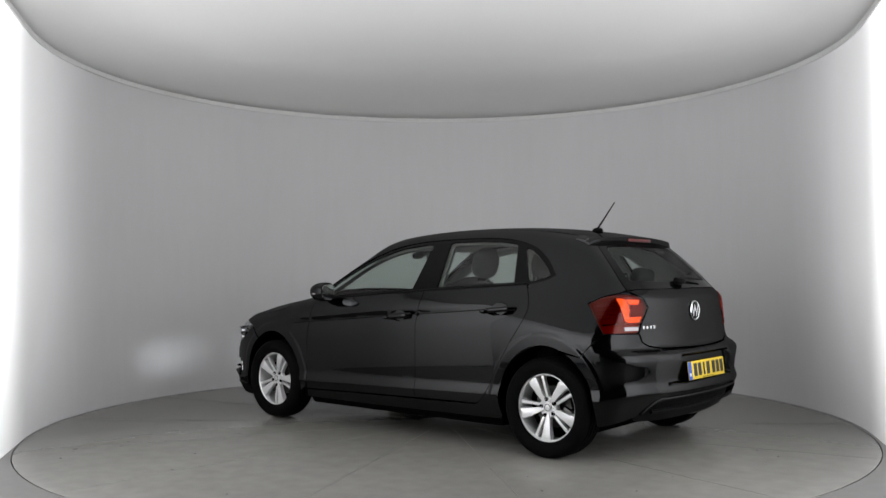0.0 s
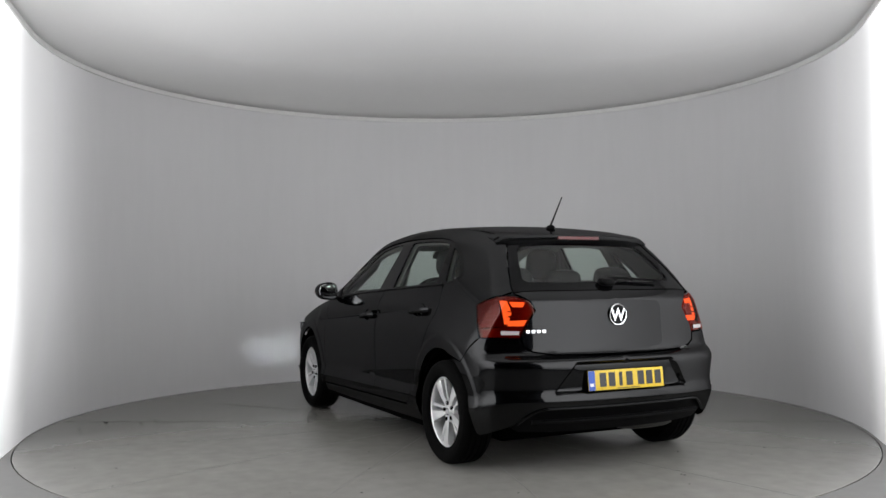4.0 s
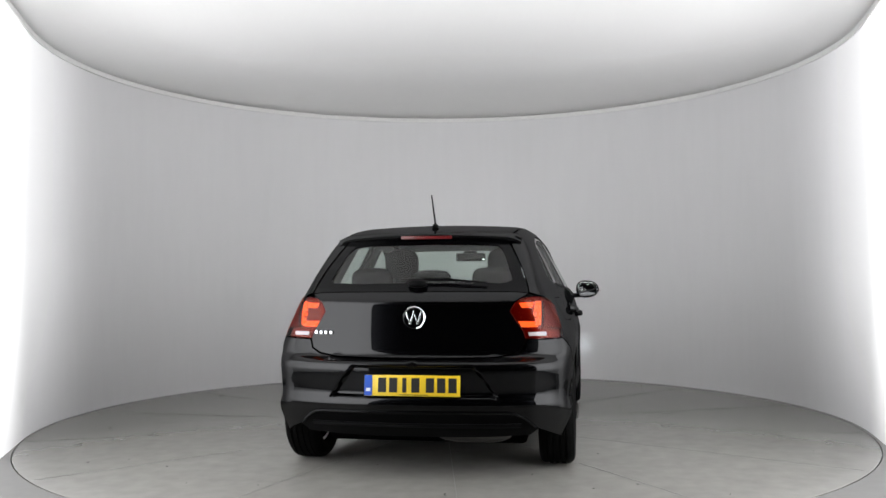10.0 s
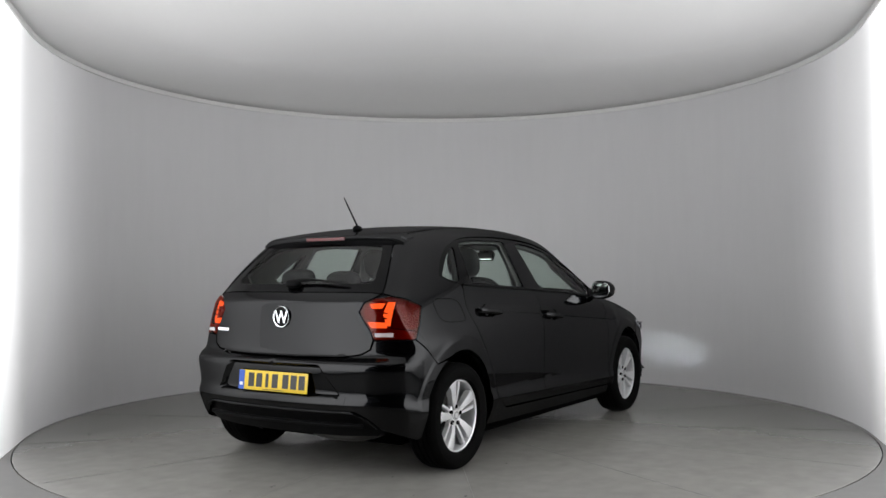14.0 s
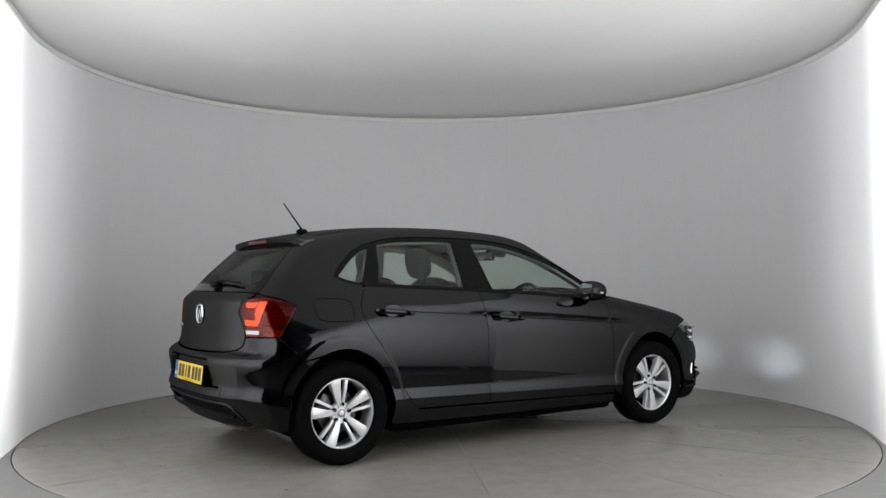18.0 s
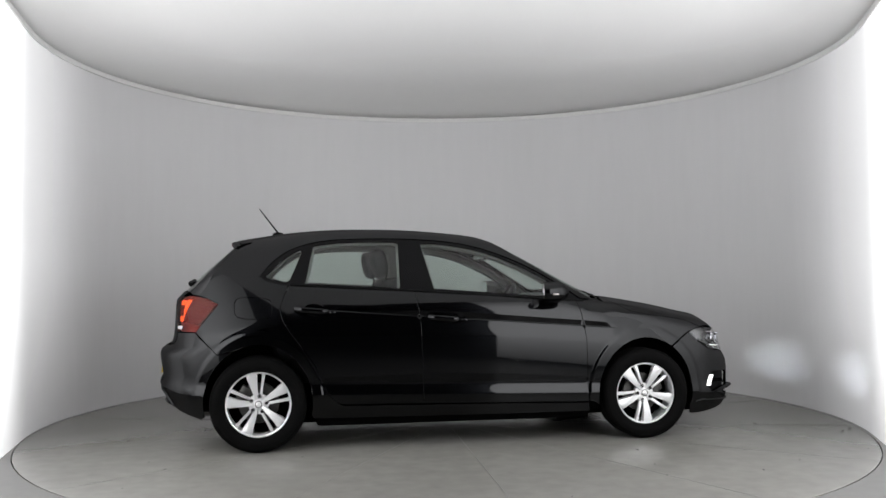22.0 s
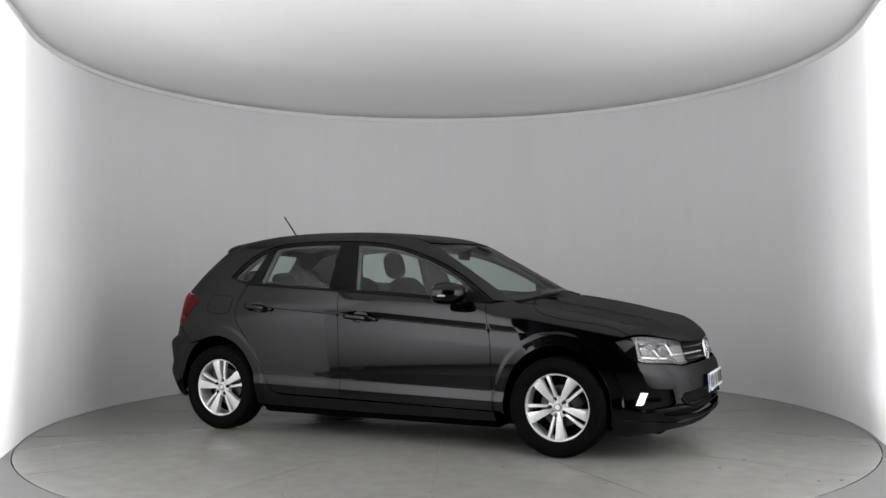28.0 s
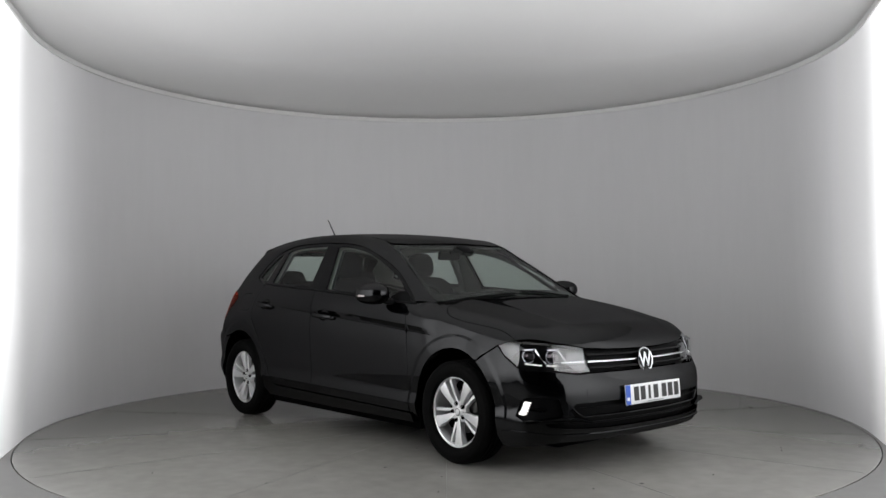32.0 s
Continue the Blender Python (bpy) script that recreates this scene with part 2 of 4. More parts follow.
def skin(x, y, z):
    """Under 0 inside the body, over 0 outside, about in metres."""
    ay = np.abs(y)
    zc, zt, zb = 0.8225 - 0.0731 * x, 0.866 - 0.0811 * x, 0.985 - 0.05 * x
    low = PLAN(x) + LOWER(z + 0.02 * x)
    # a shallow groove between two creases runs along the doors
    run = ease(-1.80, -1.64, x) * (1 - ease(0.98, 1.12, x))
    low = low - run * (0.011 * ease(-0.10, 0.02, z - zc) + 0.013 * ease(-0.003, 0.004, z - zc) * (1 - np.clip((z - zc) / (zt - zc), 0, 1)))
    up = 0.788 - 0.50 * (z - 0.992) - 0.05 * np.clip(z - 0.992, 0, 1) ** 2 + UPPER(x)
    side = ay - (-smax(-low, -up, 0.02 + 0.06 * (1 - run)))
    for hx, hz in HUBS:
        r = np.sqrt(((x - hx) / 0.335) ** 2 + ((z - hz) / 0.375) ** 2)
        side = side - 0.006 * ease(1.24, 1.15, r) * ease(0.15, 0.35, z)
    # bonnet with two soft ridges
    hz = HOOD(x + 0.10 * y * y) - 0.075 * ay ** 2 + 0.013 * np.exp(-np.sqrt((ay - 0.40 - 0.10 * (1.9 - x)) ** 2 + 4e-5) / 0.06)
    rec = ease(0.432, 0.398, ay + 0.75 * (z - 0.50)) * ease(0.440, 0.468, z) * ease(0.628, 0.602, z)
    tail = TAIL(z) + (0.12 + 0.02 * ease(0.7, 0.5, z)) * y * y + 0.20 * ay ** 4 + 0.030 * rec - x
    nose = x - NOSE(z) + 0.020 + 0.11 * y * y + 0.42 * ay ** 4
    lower = smax(side, z - hz, 0.09)
    cy = ease(0.0, 0.45, x)
    top = (z - (ROOF(x + 0.27 * cy * y * y) - 0.075 * y * y)) * (1 - 0.14 * cy)
    cabin = smax(side, top, 0.085)
    f = np.minimum(lower, cabin)
    f = smax(f, nose, 0.075)
    return smax(f, tail * (1 - 0.28 * ease(0.95, 1.05, z)), 0.10 - 0.045 * ease(0.95, 1.1, z))


def cast(p, d, level=0.0):
    """Where the rays from points p (far outside) along d first meet the skin."""
    p, d = np.asarray(p, float), np.asarray(d, float)
    lo = np.full(len(p), -1.0)
    done = np.zeros(len(p), bool)
    t = -1.0
    while t < 1.6:
        t += 0.04
        q = p + t * d
        inside = skin(q[:, 0], q[:, 1], q[:, 2]) < level
        new_in = inside & ~done
        done |= new_in
        lo[~done] = t
    a, b = lo, lo + 0.04
    for _ in range(16):
        m = (a + b) / 2
        q = p + m[:, None] * d
        inside = skin(q[:, 0], q[:, 1], q[:, 2]) < level
        b = np.where(inside, m, b)
        a = np.where(inside, a, m)
    return p + ((a + b) / 2)[:, None] * d


def normals(q):
    e = 0.0015
    x, y, z = q.T
    g = np.stack([skin(x + e, y, z) - skin(x - e, y, z), skin(x, y + e, z) - skin(x, y - e, z), skin(x, y, z + e) - skin(x, y, z - e)], 1)
    return g / np.linalg.norm(g, axis=1)[:, None]


def along(axis, pts, level=0.0):
    """Points on the skin (its left half) from side (x, z), rear or front (y, z), or top (x, y) views."""
    pts = np.asarray(pts, float)
    one = np.ones(len(pts))
    if axis == "s":
        return cast(np.stack([pts[:, 0], one, pts[:, 1]], 1), (0, -1, 0), level)
    if axis == "r":
        return cast(np.stack([-2.5 * one, pts[:, 0], pts[:, 1]], 1), (1, 0, 0), level)
    if axis == "f":
        return cast(np.stack([2.5 * one, pts[:, 0], pts[:, 1]], 1), (-1, 0, 0), level)
    return cast(np.stack([pts[:, 0], pts[:, 1], 1.9 * one], 1), (0, 0, -1), level)


def smooth_line(pts, n=6):
    """A rounded line through points."""
    p = np.asarray(pts, float)
    p = np.vstack([2 * p[0] - p[1], p, 2 * p[-1] - p[-2]])
    out = []
    for i in range(1, len(p) - 2):
        for k in range(n):
            t = k / n
            a, b, c, d = p[i - 1:i + 3]
            out.append(0.5 * (2 * b + (c - a) * t + (2 * a - 5 * b + 4 * c - d) * t * t + (3 * b - a - 3 * c + d) * t ** 3))
    out.append(p[-2])
    return [tuple(v) for v in out]


def arch(hub, a0, a1, n=18, grow=1.0):
    return [(hub[0] + 0.335 * grow * math.cos(radians(a)), hub[1] + 0.375 * grow * math.sin(radians(a))) for a in np.linspace(a0, a1, n)]


def inside(poly, q):
    x, y = q[:, 0], q[:, 1]
    hit = np.zeros(len(q), bool)
    for (x0, y0), (x1, y1) in zip(poly, np.roll(poly, -1, 0)):
        if y0 != y1:
            hit ^= ((y0 > y) != (y1 > y)) & (x < (x1 - x0) * (y - y0) / (y1 - y0) + x0)
    return hit


def gap(poly, q):
    best = np.full(len(q), 9.0)
    for a, b in zip(poly, np.roll(poly, -1, 0)):
        e = b - a
        t = np.clip(((q - a) @ e) / max(e @ e, 1e-12), 0, 1)
        best = np.minimum(best, np.linalg.norm(q - a - t[:, None] * e, axis=1))
    return best


def ready(poly, step, shrink):
    out = []
    for a, b in zip(poly, np.roll(poly, -1, 0)):
        n = max(1, int(np.linalg.norm(b - a) / step))
        out += [a + (b - a) * i / n for i in range(n)]
    p = np.array([q for i, q in enumerate(out) if np.linalg.norm(q - out[i - 1]) > 1e-4])
    area2 = np.sum(p[:, 0] * np.roll(p[:, 1], -1) - np.roll(p[:, 0], -1) * p[:, 1])
    if area2 < 0:
        p = p[::-1]
    if shrink:
        e1, e2 = p - np.roll(p, 1, 0), np.roll(p, -1, 0) - p
        n1, n2 = (np.stack([-e[:, 1], e[:, 0]], 1) / np.maximum(np.linalg.norm(e, axis=1), 1e-9)[:, None] for e in (e1, e2))
        m = n1 + n2
        p = p + shrink * m * 2 / np.maximum((m * m).sum(1), 0.6)[:, None]
    return p


def panel(name, outline, d, material, parent, step=0.025, level=0.0, shrink=0.002, flange=0.014, sides=(1, -1), weld=False, holes=(), label="", extra=(), lines=()):
    """A piece of the skin seen along d, with the 3D outline; built on the left and mirrored to the right, or both halves in one."""
    from_cdt = geometry.delaunay_2d_cdt
    d = np.array(d, float)
    d /= np.linalg.norm(d)
    e1 = np.cross(d, (0, 0, 1.0) if abs(d[2]) < 0.9 else (1.0, 0, 0))
    e1 /= np.linalg.norm(e1)
    e2 = np.cross(d, e1)
    flat = lambda pts: np.stack([np.asarray(pts, float) @ e1, np.asarray(pts, float) @ e2], 1)
    outline = np.array(outline, float)
    if weld:
        # follow the skin along the centre line between outline points that lie on it
        dz, more = np.array((d[0], 0.0, d[2])), []
        for a, b in zip(outline, np.roll(outline, -1, 0)):
            more.append(a)
            if abs(a[1]) < 1e-6 and abs(b[1]) < 1e-6:
                n = int(np.linalg.norm(b - a) / step)
                if n > 1:
                    mids = np.array([a + (b - a) * k / n for k in range(1, n)])
                    more += list(cast(mids - 0.3 * dz / np.linalg.norm(dz), dz / np.linalg.norm(dz), level))
        outline = np.array(more)
        outline[np.abs(outline[:, 1]) < 1e-6, 1] = -shrink
    loops = [ready(flat(outline), step, shrink)] + [ready(flat(h), step, -shrink)[::-1] for h in holes]
    lo, hi = loops[0].min(0), loops[0].max(0)
    gx, gy = np.meshgrid(np.arange(lo[0] + step / 2, hi[0], step), np.arange(lo[1] + step / 2, hi[1], step))
    grid = np.stack([gx.ravel(), gy.ravel()], 1)
    if len(extra):
        grid = np.vstack([grid, flat(extra)])
    ok = inside(loops[0], grid) & (gap(loops[0], grid) > step * 0.35)
    for h in loops[1:]:
        ok &= ~inside(h, grid) & (gap(h, grid) > step * 0.35)
    bends = []
    for run_ in lines:
        q = flat(run_)
        good = inside(loops[0], q) & (gap(loops[0], q) > step * 0.3)
        for h in loops[1:]:
            good &= ~inside(h, q) & (gap(h, q) > step * 0.3)
        for a, b, u, v in zip(q, q[1:], good, good[1:]):
            if u and v:
                bends.append((a, b))
    for a, b in bends:
        e = b - a
        near = np.linalg.norm(grid - a, axis=1) < 0.08
        t = np.clip(((grid[near] - a) @ e) / max(e @ e, 1e-12), 0, 1)
        ok[np.nonzero(near)[0]] &= np.linalg.norm(grid[near] - a - t[:, None] * e, axis=1) > step * 0.4
    grid = grid[ok]
    pts, edges = [], []
    for lp in loops:
        k = len(pts)
        pts += [tuple(q) for q in lp]
        edges += [(k + i, k + (i + 1) % len(lp)) for i in range(len(lp))]
    for a, b in bends:
        pts += [tuple(a), tuple(b)]
        edges.append((len(pts) - 2, len(pts) - 1))
    pts += [tuple(q) for q in grid]
    vs, _, fs, *_ = from_cdt([Vector(q) for q in pts], edges, [], 1, 1e-6)
    v2 = np.array([tuple(v) for v in vs])
    fs = np.array([f for f in fs if len(f) == 3])
    if len(loops) > 1:
        mid = v2[fs].mean(1)
        keep = np.ones(len(fs), bool)
        for h in loops[1:]:
            keep &= ~inside(h, mid)
        fs = fs[keep]
    centre = np.asarray(outline, float).mean(0)
    base = centre - (centre @ e1) * e1 - (centre @ e2) * e2 - 0.0 * d
    back = base - d * 0.2
    p3 = cast(v2[:, :1] * e1 + v2[:, 1:] * e2 + back, d, level)
    if weld:
        p3[np.abs(p3[:, 1]) < 0.003, 1] = 0.0
    n3 = normals(p3)
    t = p3[fs]
    flip = np.einsum("ij,ij->i", np.cross(t[:, 1] - t[:, 0], t[:, 2] - t[:, 0]), n3[fs[:, 0]]) < 0
    fs[flip] = fs[flip][:, ::-1]
    verts, norms, faces = p3, n3, [tuple(f) for f in fs]
    if flange:
        count = {}
        for f in faces:
            for i in range(3):
                e = (f[i], f[(i + 1) % 3])
                count[tuple(sorted(e))] = None if tuple(sorted(e)) in count else e
        rim = [e for e in count.values() if e and not (weld and max(abs(p3[e[0], 1]), abs(p3[e[1], 1])) < 2e-3)]
        vv, nn = [verts], [norms]
        k = len(verts)
        for a, b in rim:
            out = np.cross(p3[b] - p3[a], n3[a])
            out /= max(np.linalg.norm(out), 1e-9)
            ra = 0.08 * flange
            vv.append(np.array([p3[a] + (out - n3[a]) * ra * 0.5, p3[b] + (out - n3[b]) * ra * 0.5, p3[b] - n3[b] * flange, p3[a] - n3[a] * flange]))
            nn.append(np.array([out, out, out, out]))
            faces += [(a, k, k + 1, b)[::-1], (k, k + 3, k + 2, k + 1)[::-1]]
            k += 4
        verts, norms = np.vstack(vv), np.vstack(nn)
    made = []
    todo = [(1, -1)] if weld else [(s,) for s in sides]
    for group_ in todo:
        allv, alln, allf = [], [], []
        for s in group_:
            k = sum(len(a) for a in allv)
            allv.append(verts * (1, s, 1))
            alln.append(norms * (1, s, 1))
            allf += [tuple(i + k for i in (f if s > 0 else f[::-1])) for f in faces]
        av, an = np.vstack(allv), np.vstack(alln)
        me = bpy.data.meshes.new(name)
        me.from_pydata(av.tolist(), [], allf)
        me.materials.append(material)
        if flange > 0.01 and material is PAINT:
            # shade inside the shut lines is put in as near-black returns
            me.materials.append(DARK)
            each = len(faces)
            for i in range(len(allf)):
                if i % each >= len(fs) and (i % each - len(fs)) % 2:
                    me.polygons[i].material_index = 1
        me.shade_smooth()
        me.normals_split_custom_set_from_vertices(an.tolist())
        ob = new(name, me)
        ob.parent = parent[group_[0]] if isinstance(parent, dict) else parent
        made.append(tagged(ob, label))
    return made


# ---------------------------------------------------------------- car
car = new("car")
tagged(car, "dark grey five-door hatchback car with lit tail lamps", "car")
S = lambda *p: [tuple(q) for q in along("s", p)]
R = lambda *p: [tuple(q) for q in along("r", p)]
N = lambda *p: [tuple(q) for q in along("f", p)]
T = lambda *p: [tuple(q) for q in along("t", p)]

BELT = smooth_line([(-1.272, 1.100), (-1.215, 1.070), (-1.10, 1.045), (-0.91, 1.033), (-0.615, 1.016), (-0.355, 1.003), (-0.17, 0.991), (0.127, 0.974), (0.349, 0.957), (0.571, 0.940), (0.868, 0.924)], 3)
ARC = smooth_line([(0.868, 0.924), (0.80, 0.975), (0.728, 1.024), (0.616, 1.097), (0.466, 1.178), (0.279, 1.253), (0.092, 1.307), (-0.096, 1.335), (-0.322, 1.348), (-0.547, 1.350),
                   (-0.773, 1.344), (-0.924, 1.324), (-1.045, 1.289), (-1.125, 1.248), (-1.205, 1.184), (-1.272, 1.100)], 3)
SPLIT = [(-0.277, 0.999), (-0.263, 0.894), (-0.249, 0.766), (-0.243, 0.51), (-0.233, 0.283)]
REAREDGE = smooth_line([(-1.086, 1.042), (-1.125, 0.96), (-1.141, 0.885), (-1.110, 0.793), (-1.015, 0.661), (-0.905, 0.477), (-0.829, 0.345), (-0.77, 0.292)], 3)
FRONTEDGE = smooth_line([(0.805, 0.929), (0.818, 0.887), (0.843, 0.76), (0.857, 0.66), (0.863, 0.467), (0.869, 0.262)], 3)
bx = [p[0] for p in BELT]
bz = [p[1] for p in BELT]
belt = lambda x: float(np.interp(x, bx, bz))
belt_run = lambda a, b: [(x, belt(x)) for x in np.linspace(a, b, 12)]
BENDS = [[(x, a - k * x + o) for x in np.arange(-1.66, 1.1, 0.02)] for a, k, o in ((0.8225, 0.0731, -0.004), (0.8225, 0.0731, 0.0006), (0.8225, 0.0731, 0.005), (0.866, 0.0811, -0.002), (0.866, 0.0811, 0.002),
                                                                              (0.398, 0.02, -0.006), (0.398, 0.02, 0.006), (0.338, 0.02, -0.006), (0.338, 0.02, 0.006))]
for hub in HUBS:
    BENDS += [arch(hub, 0, 180, 44, g) for g in (1.13, 1.15, 1.18, 1.21, 1.24, 1.265)]
BENDS = [S(*run_) for run_ in BENDS]

# doors
cup = lambda cx, cz: [(cx + 0.062 * math.cos(a), cz + 0.036 * math.sin(a)) for a in np.linspace(0, 2 * math.pi, 24)[:-1]]
FH, RH = (-0.085, 0.829), (-0.935, 0.889)
fd = panel("front_door", S(*belt_run(-0.275, 0.80), *FRONTEDGE, *SPLIT[::-1][0:]), (0, -1, -0.1), PAINT, car, 0.022, holes=[S(*cup(*FH))], lines=BENDS, label="dark grey metallic painted door")
rd = panel("rear_door", S(*belt_run(-1.083, -0.280), *SPLIT, *REAREDGE[::-1]), (0, -1, -0.1), PAINT, car, 0.022, holes=[S(*cup(*RH))], lines=BENDS, label="dark grey metallic painted door")
for doors, (hx, hz) in ((fd, FH), (rd, RH)):
    for ob, s in zip(doors, (1, -1)):
        q = np.array(S((hx, hz))[0])
        n = normals(q[None])[0]
        bm = blob((0, 0, 0), (0.064, 0.030, 0.038), 1, 1, 12, 20)
        bm.transform(Matrix.Translation((q[0], s * (q[1] - 0.004), q[2])))
        for v in bm.verts:
            v.co.y = s * min(s * v.co.y, q[1] - 0.004)
        part("handle_cup", bm, PAINT, ob)
        a, b = np.array(S((hx - 0.115, hz + 0.006))[0]), np.array(S((hx + 0.09, hz - 0.012))[0])
        pts = [(a + (b - a) * t + np.array((0, 0.030 * min(1, math.sin(math.pi * t) * 2.2) + 0.004, 0))) * (1, s, 1) for t in np.linspace(0, 1, 16)]
        part("door_handle", tube(pts, 0.017, 10, 0.62, (0, 1, 0)), PAINT, ob, "painted bar handle")
        k = S((hx + 0.118, hz - 0.016))[0]
        part("handle_cap", blob((k[0], s * (k[1] + 0.006), k[2]), (0.024, 0.014, 0.012), 0.8, 0.8, 10, 14), PAINT, ob)

# side frame: rear quarter, pillars, roof rail and sill in one pressing
rear_arch, front_arch = HUBS[1], HUBS[0]
LAMP_BACK = S((-1.660, 0.757), (-1.60, 0.835), (-1.527, 0.930), (-1.60, 0.966), (-1.69, 0.988))
frame_line = (S(*ARC[1:-1]) + S(*[p for p in BELT[:] if p[0] < -1.088]) + S(*REAREDGE[1:]) + S((-0.74, 0.284), (-0.245, 0.276), (0.40, 0.266), (0.872, 0.256), (0.885, 0.195), (0.0, 0.192), (-0.93, 0.200))
              + S(*arch(rear_arch, -12, 112)) + S((-1.527, 0.618), (-1.60, 0.695)) + LAMP_BACK
              + R((0.613, 1.005), (0.605, 1.04), (0.575, 1.12), (0.537, 1.20), (0.505, 1.26), (0.488, 1.295)) + T((-1.42, 0.486), (-1.30, 0.500), (-1.0, 0.512), (-0.5, 0.522), (0.0, 0.520), (0.22, 0.520), (0.34, 0.545), (0.5, 0.575), (0.7, 0.622), (0.88, 0.665), (0.97, 0.690)) + S((0.93, 0.935)))
FLAP = [(-1.31 + 0.116 * math.copysign(abs(math.cos(a)) ** 0.5, math.cos(a)), 0.902 + 0.066 * math.copysign(abs(math.sin(a)) ** 0.5, math.sin(a)) - 0.06 * 0.11 * math.cos(a)) for a in np.linspace(0, 2 * math.pi, 40)[:-1]]
OB = (0.25, -0.8, -0.55)
panel("side_frame", frame_line, OB, PAINT, car, 0.022, sides=(1,), lines=BENDS, label="painted rear quarter, pillars, roof rail and sill")
panel("side_frame", frame_line, OB, PAINT, car, 0.022, sides=(-1,), holes=[S(*FLAP)], lines=BENDS, label="painted rear quarter, pillars, roof rail and sill")
panel("fuel_flap", S(*FLAP), (0, -1, 0), PAINT, car, 0.022, sides=(-1,), label="painted fuel filler flap")

# painted beads in the roof seams
seam = T(*[(x, 0.518 - 0.010 * max(0, -0.5 - x)) for x in np.linspace(0.20, -1.34, 40)])
for s in (1, -1):
    part("roof_bead", tube([(p[0], s * p[1], p[2] - 0.0045) for p in seam], 0.006, 6), PAINT, car)

# front wings
HOODCUT = [(1.706, 0.737), (1.61, 0.779), (1.499, 0.803), (1.314, 0.829), (1.185, 0.858), (1.111, 0.900), (1.05, 0.944)]
wing = S(*FRONTEDGE[:-1]) + S((0.880, 0.262), (0.905, 0.262)) + S(*arch(front_arch, 190, 58)) + S((1.466, 0.620), (1.530, 0.664), (1.598, 0.708), (1.65, 0.722)) + S(*smooth_line(HOODCUT, 4)) + T((1.02, 0.715), (0.985, 0.70)) + S((0.93, 0.937), (0.868, 0.926))
panel("front_wing", wing, (0.15, -1, -0.45), PAINT, car, 0.022, lines=BENDS, label="dark grey metallic painted wing")

# bonnet, roof, glass
hood = T((1.085, 0.0), (1.08, 0.25), (1.06, 0.5), (1.03, 0.66), (1.022, 0.713)) + S(*smooth_line(HOODCUT, 4)[::-1]) + N((0.60, 0.722), (0.50, 0.704), (0.44, 0.690), (0.30, 0.681), (0.15, 0.676), (0.0, 0.674))
panel("bonnet", hood, (-0.45, -0.25, -0.85), PAINT, car, 0.03, weld=True, lines=[T(*[(x, 0.40 + 0.10 * (1.9 - x) + o) for x in np.arange(1.06, 1.96, 0.03)]) for o in (-0.008, 0.0, 0.008)], label="dark grey painted bonnet with two soft ridges")
roof = T((0.385, 0.0), (0.372, 0.2), (0.335, 0.4), (0.285, 0.518), (0.22, 0.516), (0.0, 0.516), (-0.5, 0.518), (-1.0, 0.508), (-1.30, 0.496), (-1.36, 0.488), (-1.36, 0.0))
panel("roof", roof, (0, -0.1, -1), PAINT, car, 0.035, weld=True, label="dark grey painted roof")
ws = T((1.085, 0.0), (1.06, 0.25), (1.02, 0.45), (0.965, 0.62), (0.945, 0.680), (0.88, 0.661), (0.7, 0.618), (0.5, 0.571), (0.345, 0.542), (0.305, 0.52), (0.345, 0.4), (0.382, 0.2), (0.395, 0.0))
panel("windscreen", ws, (-0.5, -0.15, -0.85), GLASS, car, 0.04, level=-0.004, flange=0.005, weld=True, label="clear windscreen with a black border")
wsi = T((1.0, 0.0), (0.985, 0.25), (0.945, 0.45), (0.89, 0.60), (0.86, 0.63), (0.7, 0.59), (0.5, 0.543), (0.365, 0.512), (0.352, 0.49), (0.385, 0.4), (0.418, 0.2), (0.43, 0.0))
frit = ws[:] + wsi[::-1]
panel("windscreen_border", frit, (-0.5, -0.15, -0.85), BLACKGLOSS, car, 0.04, level=-0.008, flange=0, weld=True)
cowl = T((1.14, 0.0), (1.13, 0.25), (1.10, 0.5), (1.06, 0.70), (0.92, 0.70), (0.93, 0.60), (0.98, 0.4), (1.0, 0.2), (1.01, 0.0))
panel("cowl_panel", cowl, (-0.3, 0, -1), PLASTIC, car, 0.04, level=-0.022, flange=0, weld=True)

# side windows in a black surround
fglass = [(x, belt(x) + 0.022) for x in np.linspace(-0.155, 0.79, 12)] + [(0.70, 1.018)] + [(p[0], p[1] - 0.020) for p in ARC if -0.20 < p[0] < 0.68] + [(-0.225, 1.315)]
rglass = [(x, belt(x) + 0.020) for x in np.linspace(-0.985, -0.375, 8)] + [(-0.372, 1.318)] + [(p[0], p[1] - 0.021) for p in ARC if -0.925 < p[0] < -0.38] + [(-0.935, 1.292)]
qglass = [(-1.238, 1.102), (-1.20, 1.083), (-1.115, 1.062), (-1.085, 1.075), (-1.045, 1.165), (-1.003, 1.262), (-1.012, 1.277), (-1.05, 1.262), (-1.112, 1.222), (-1.178, 1.165)]
dlo = S(*[p for p in BELT], *ARC[1:-1])
panel("window_surround", dlo, (0, -1, -0.4), BLACKGLOSS, car, 0.03, level=-0.006, holes=[S(*fglass), S(*rglass), S(*qglass)], shrink=0.0, label="gloss black window surround")
gl = []
for nm, out, par in (("side_window", fglass, fd), ("side_window", rglass, rd), ("quarter_window", qglass, None)):
    got = panel(nm, S(*out), (0, -1, -0.4), GLASS, car if par is None else {1: par[0], -1: par[1]}, 0.04, level=-0.009, shrink=-0.004, flange=0.004, label="tinted side glass")
    gl += got
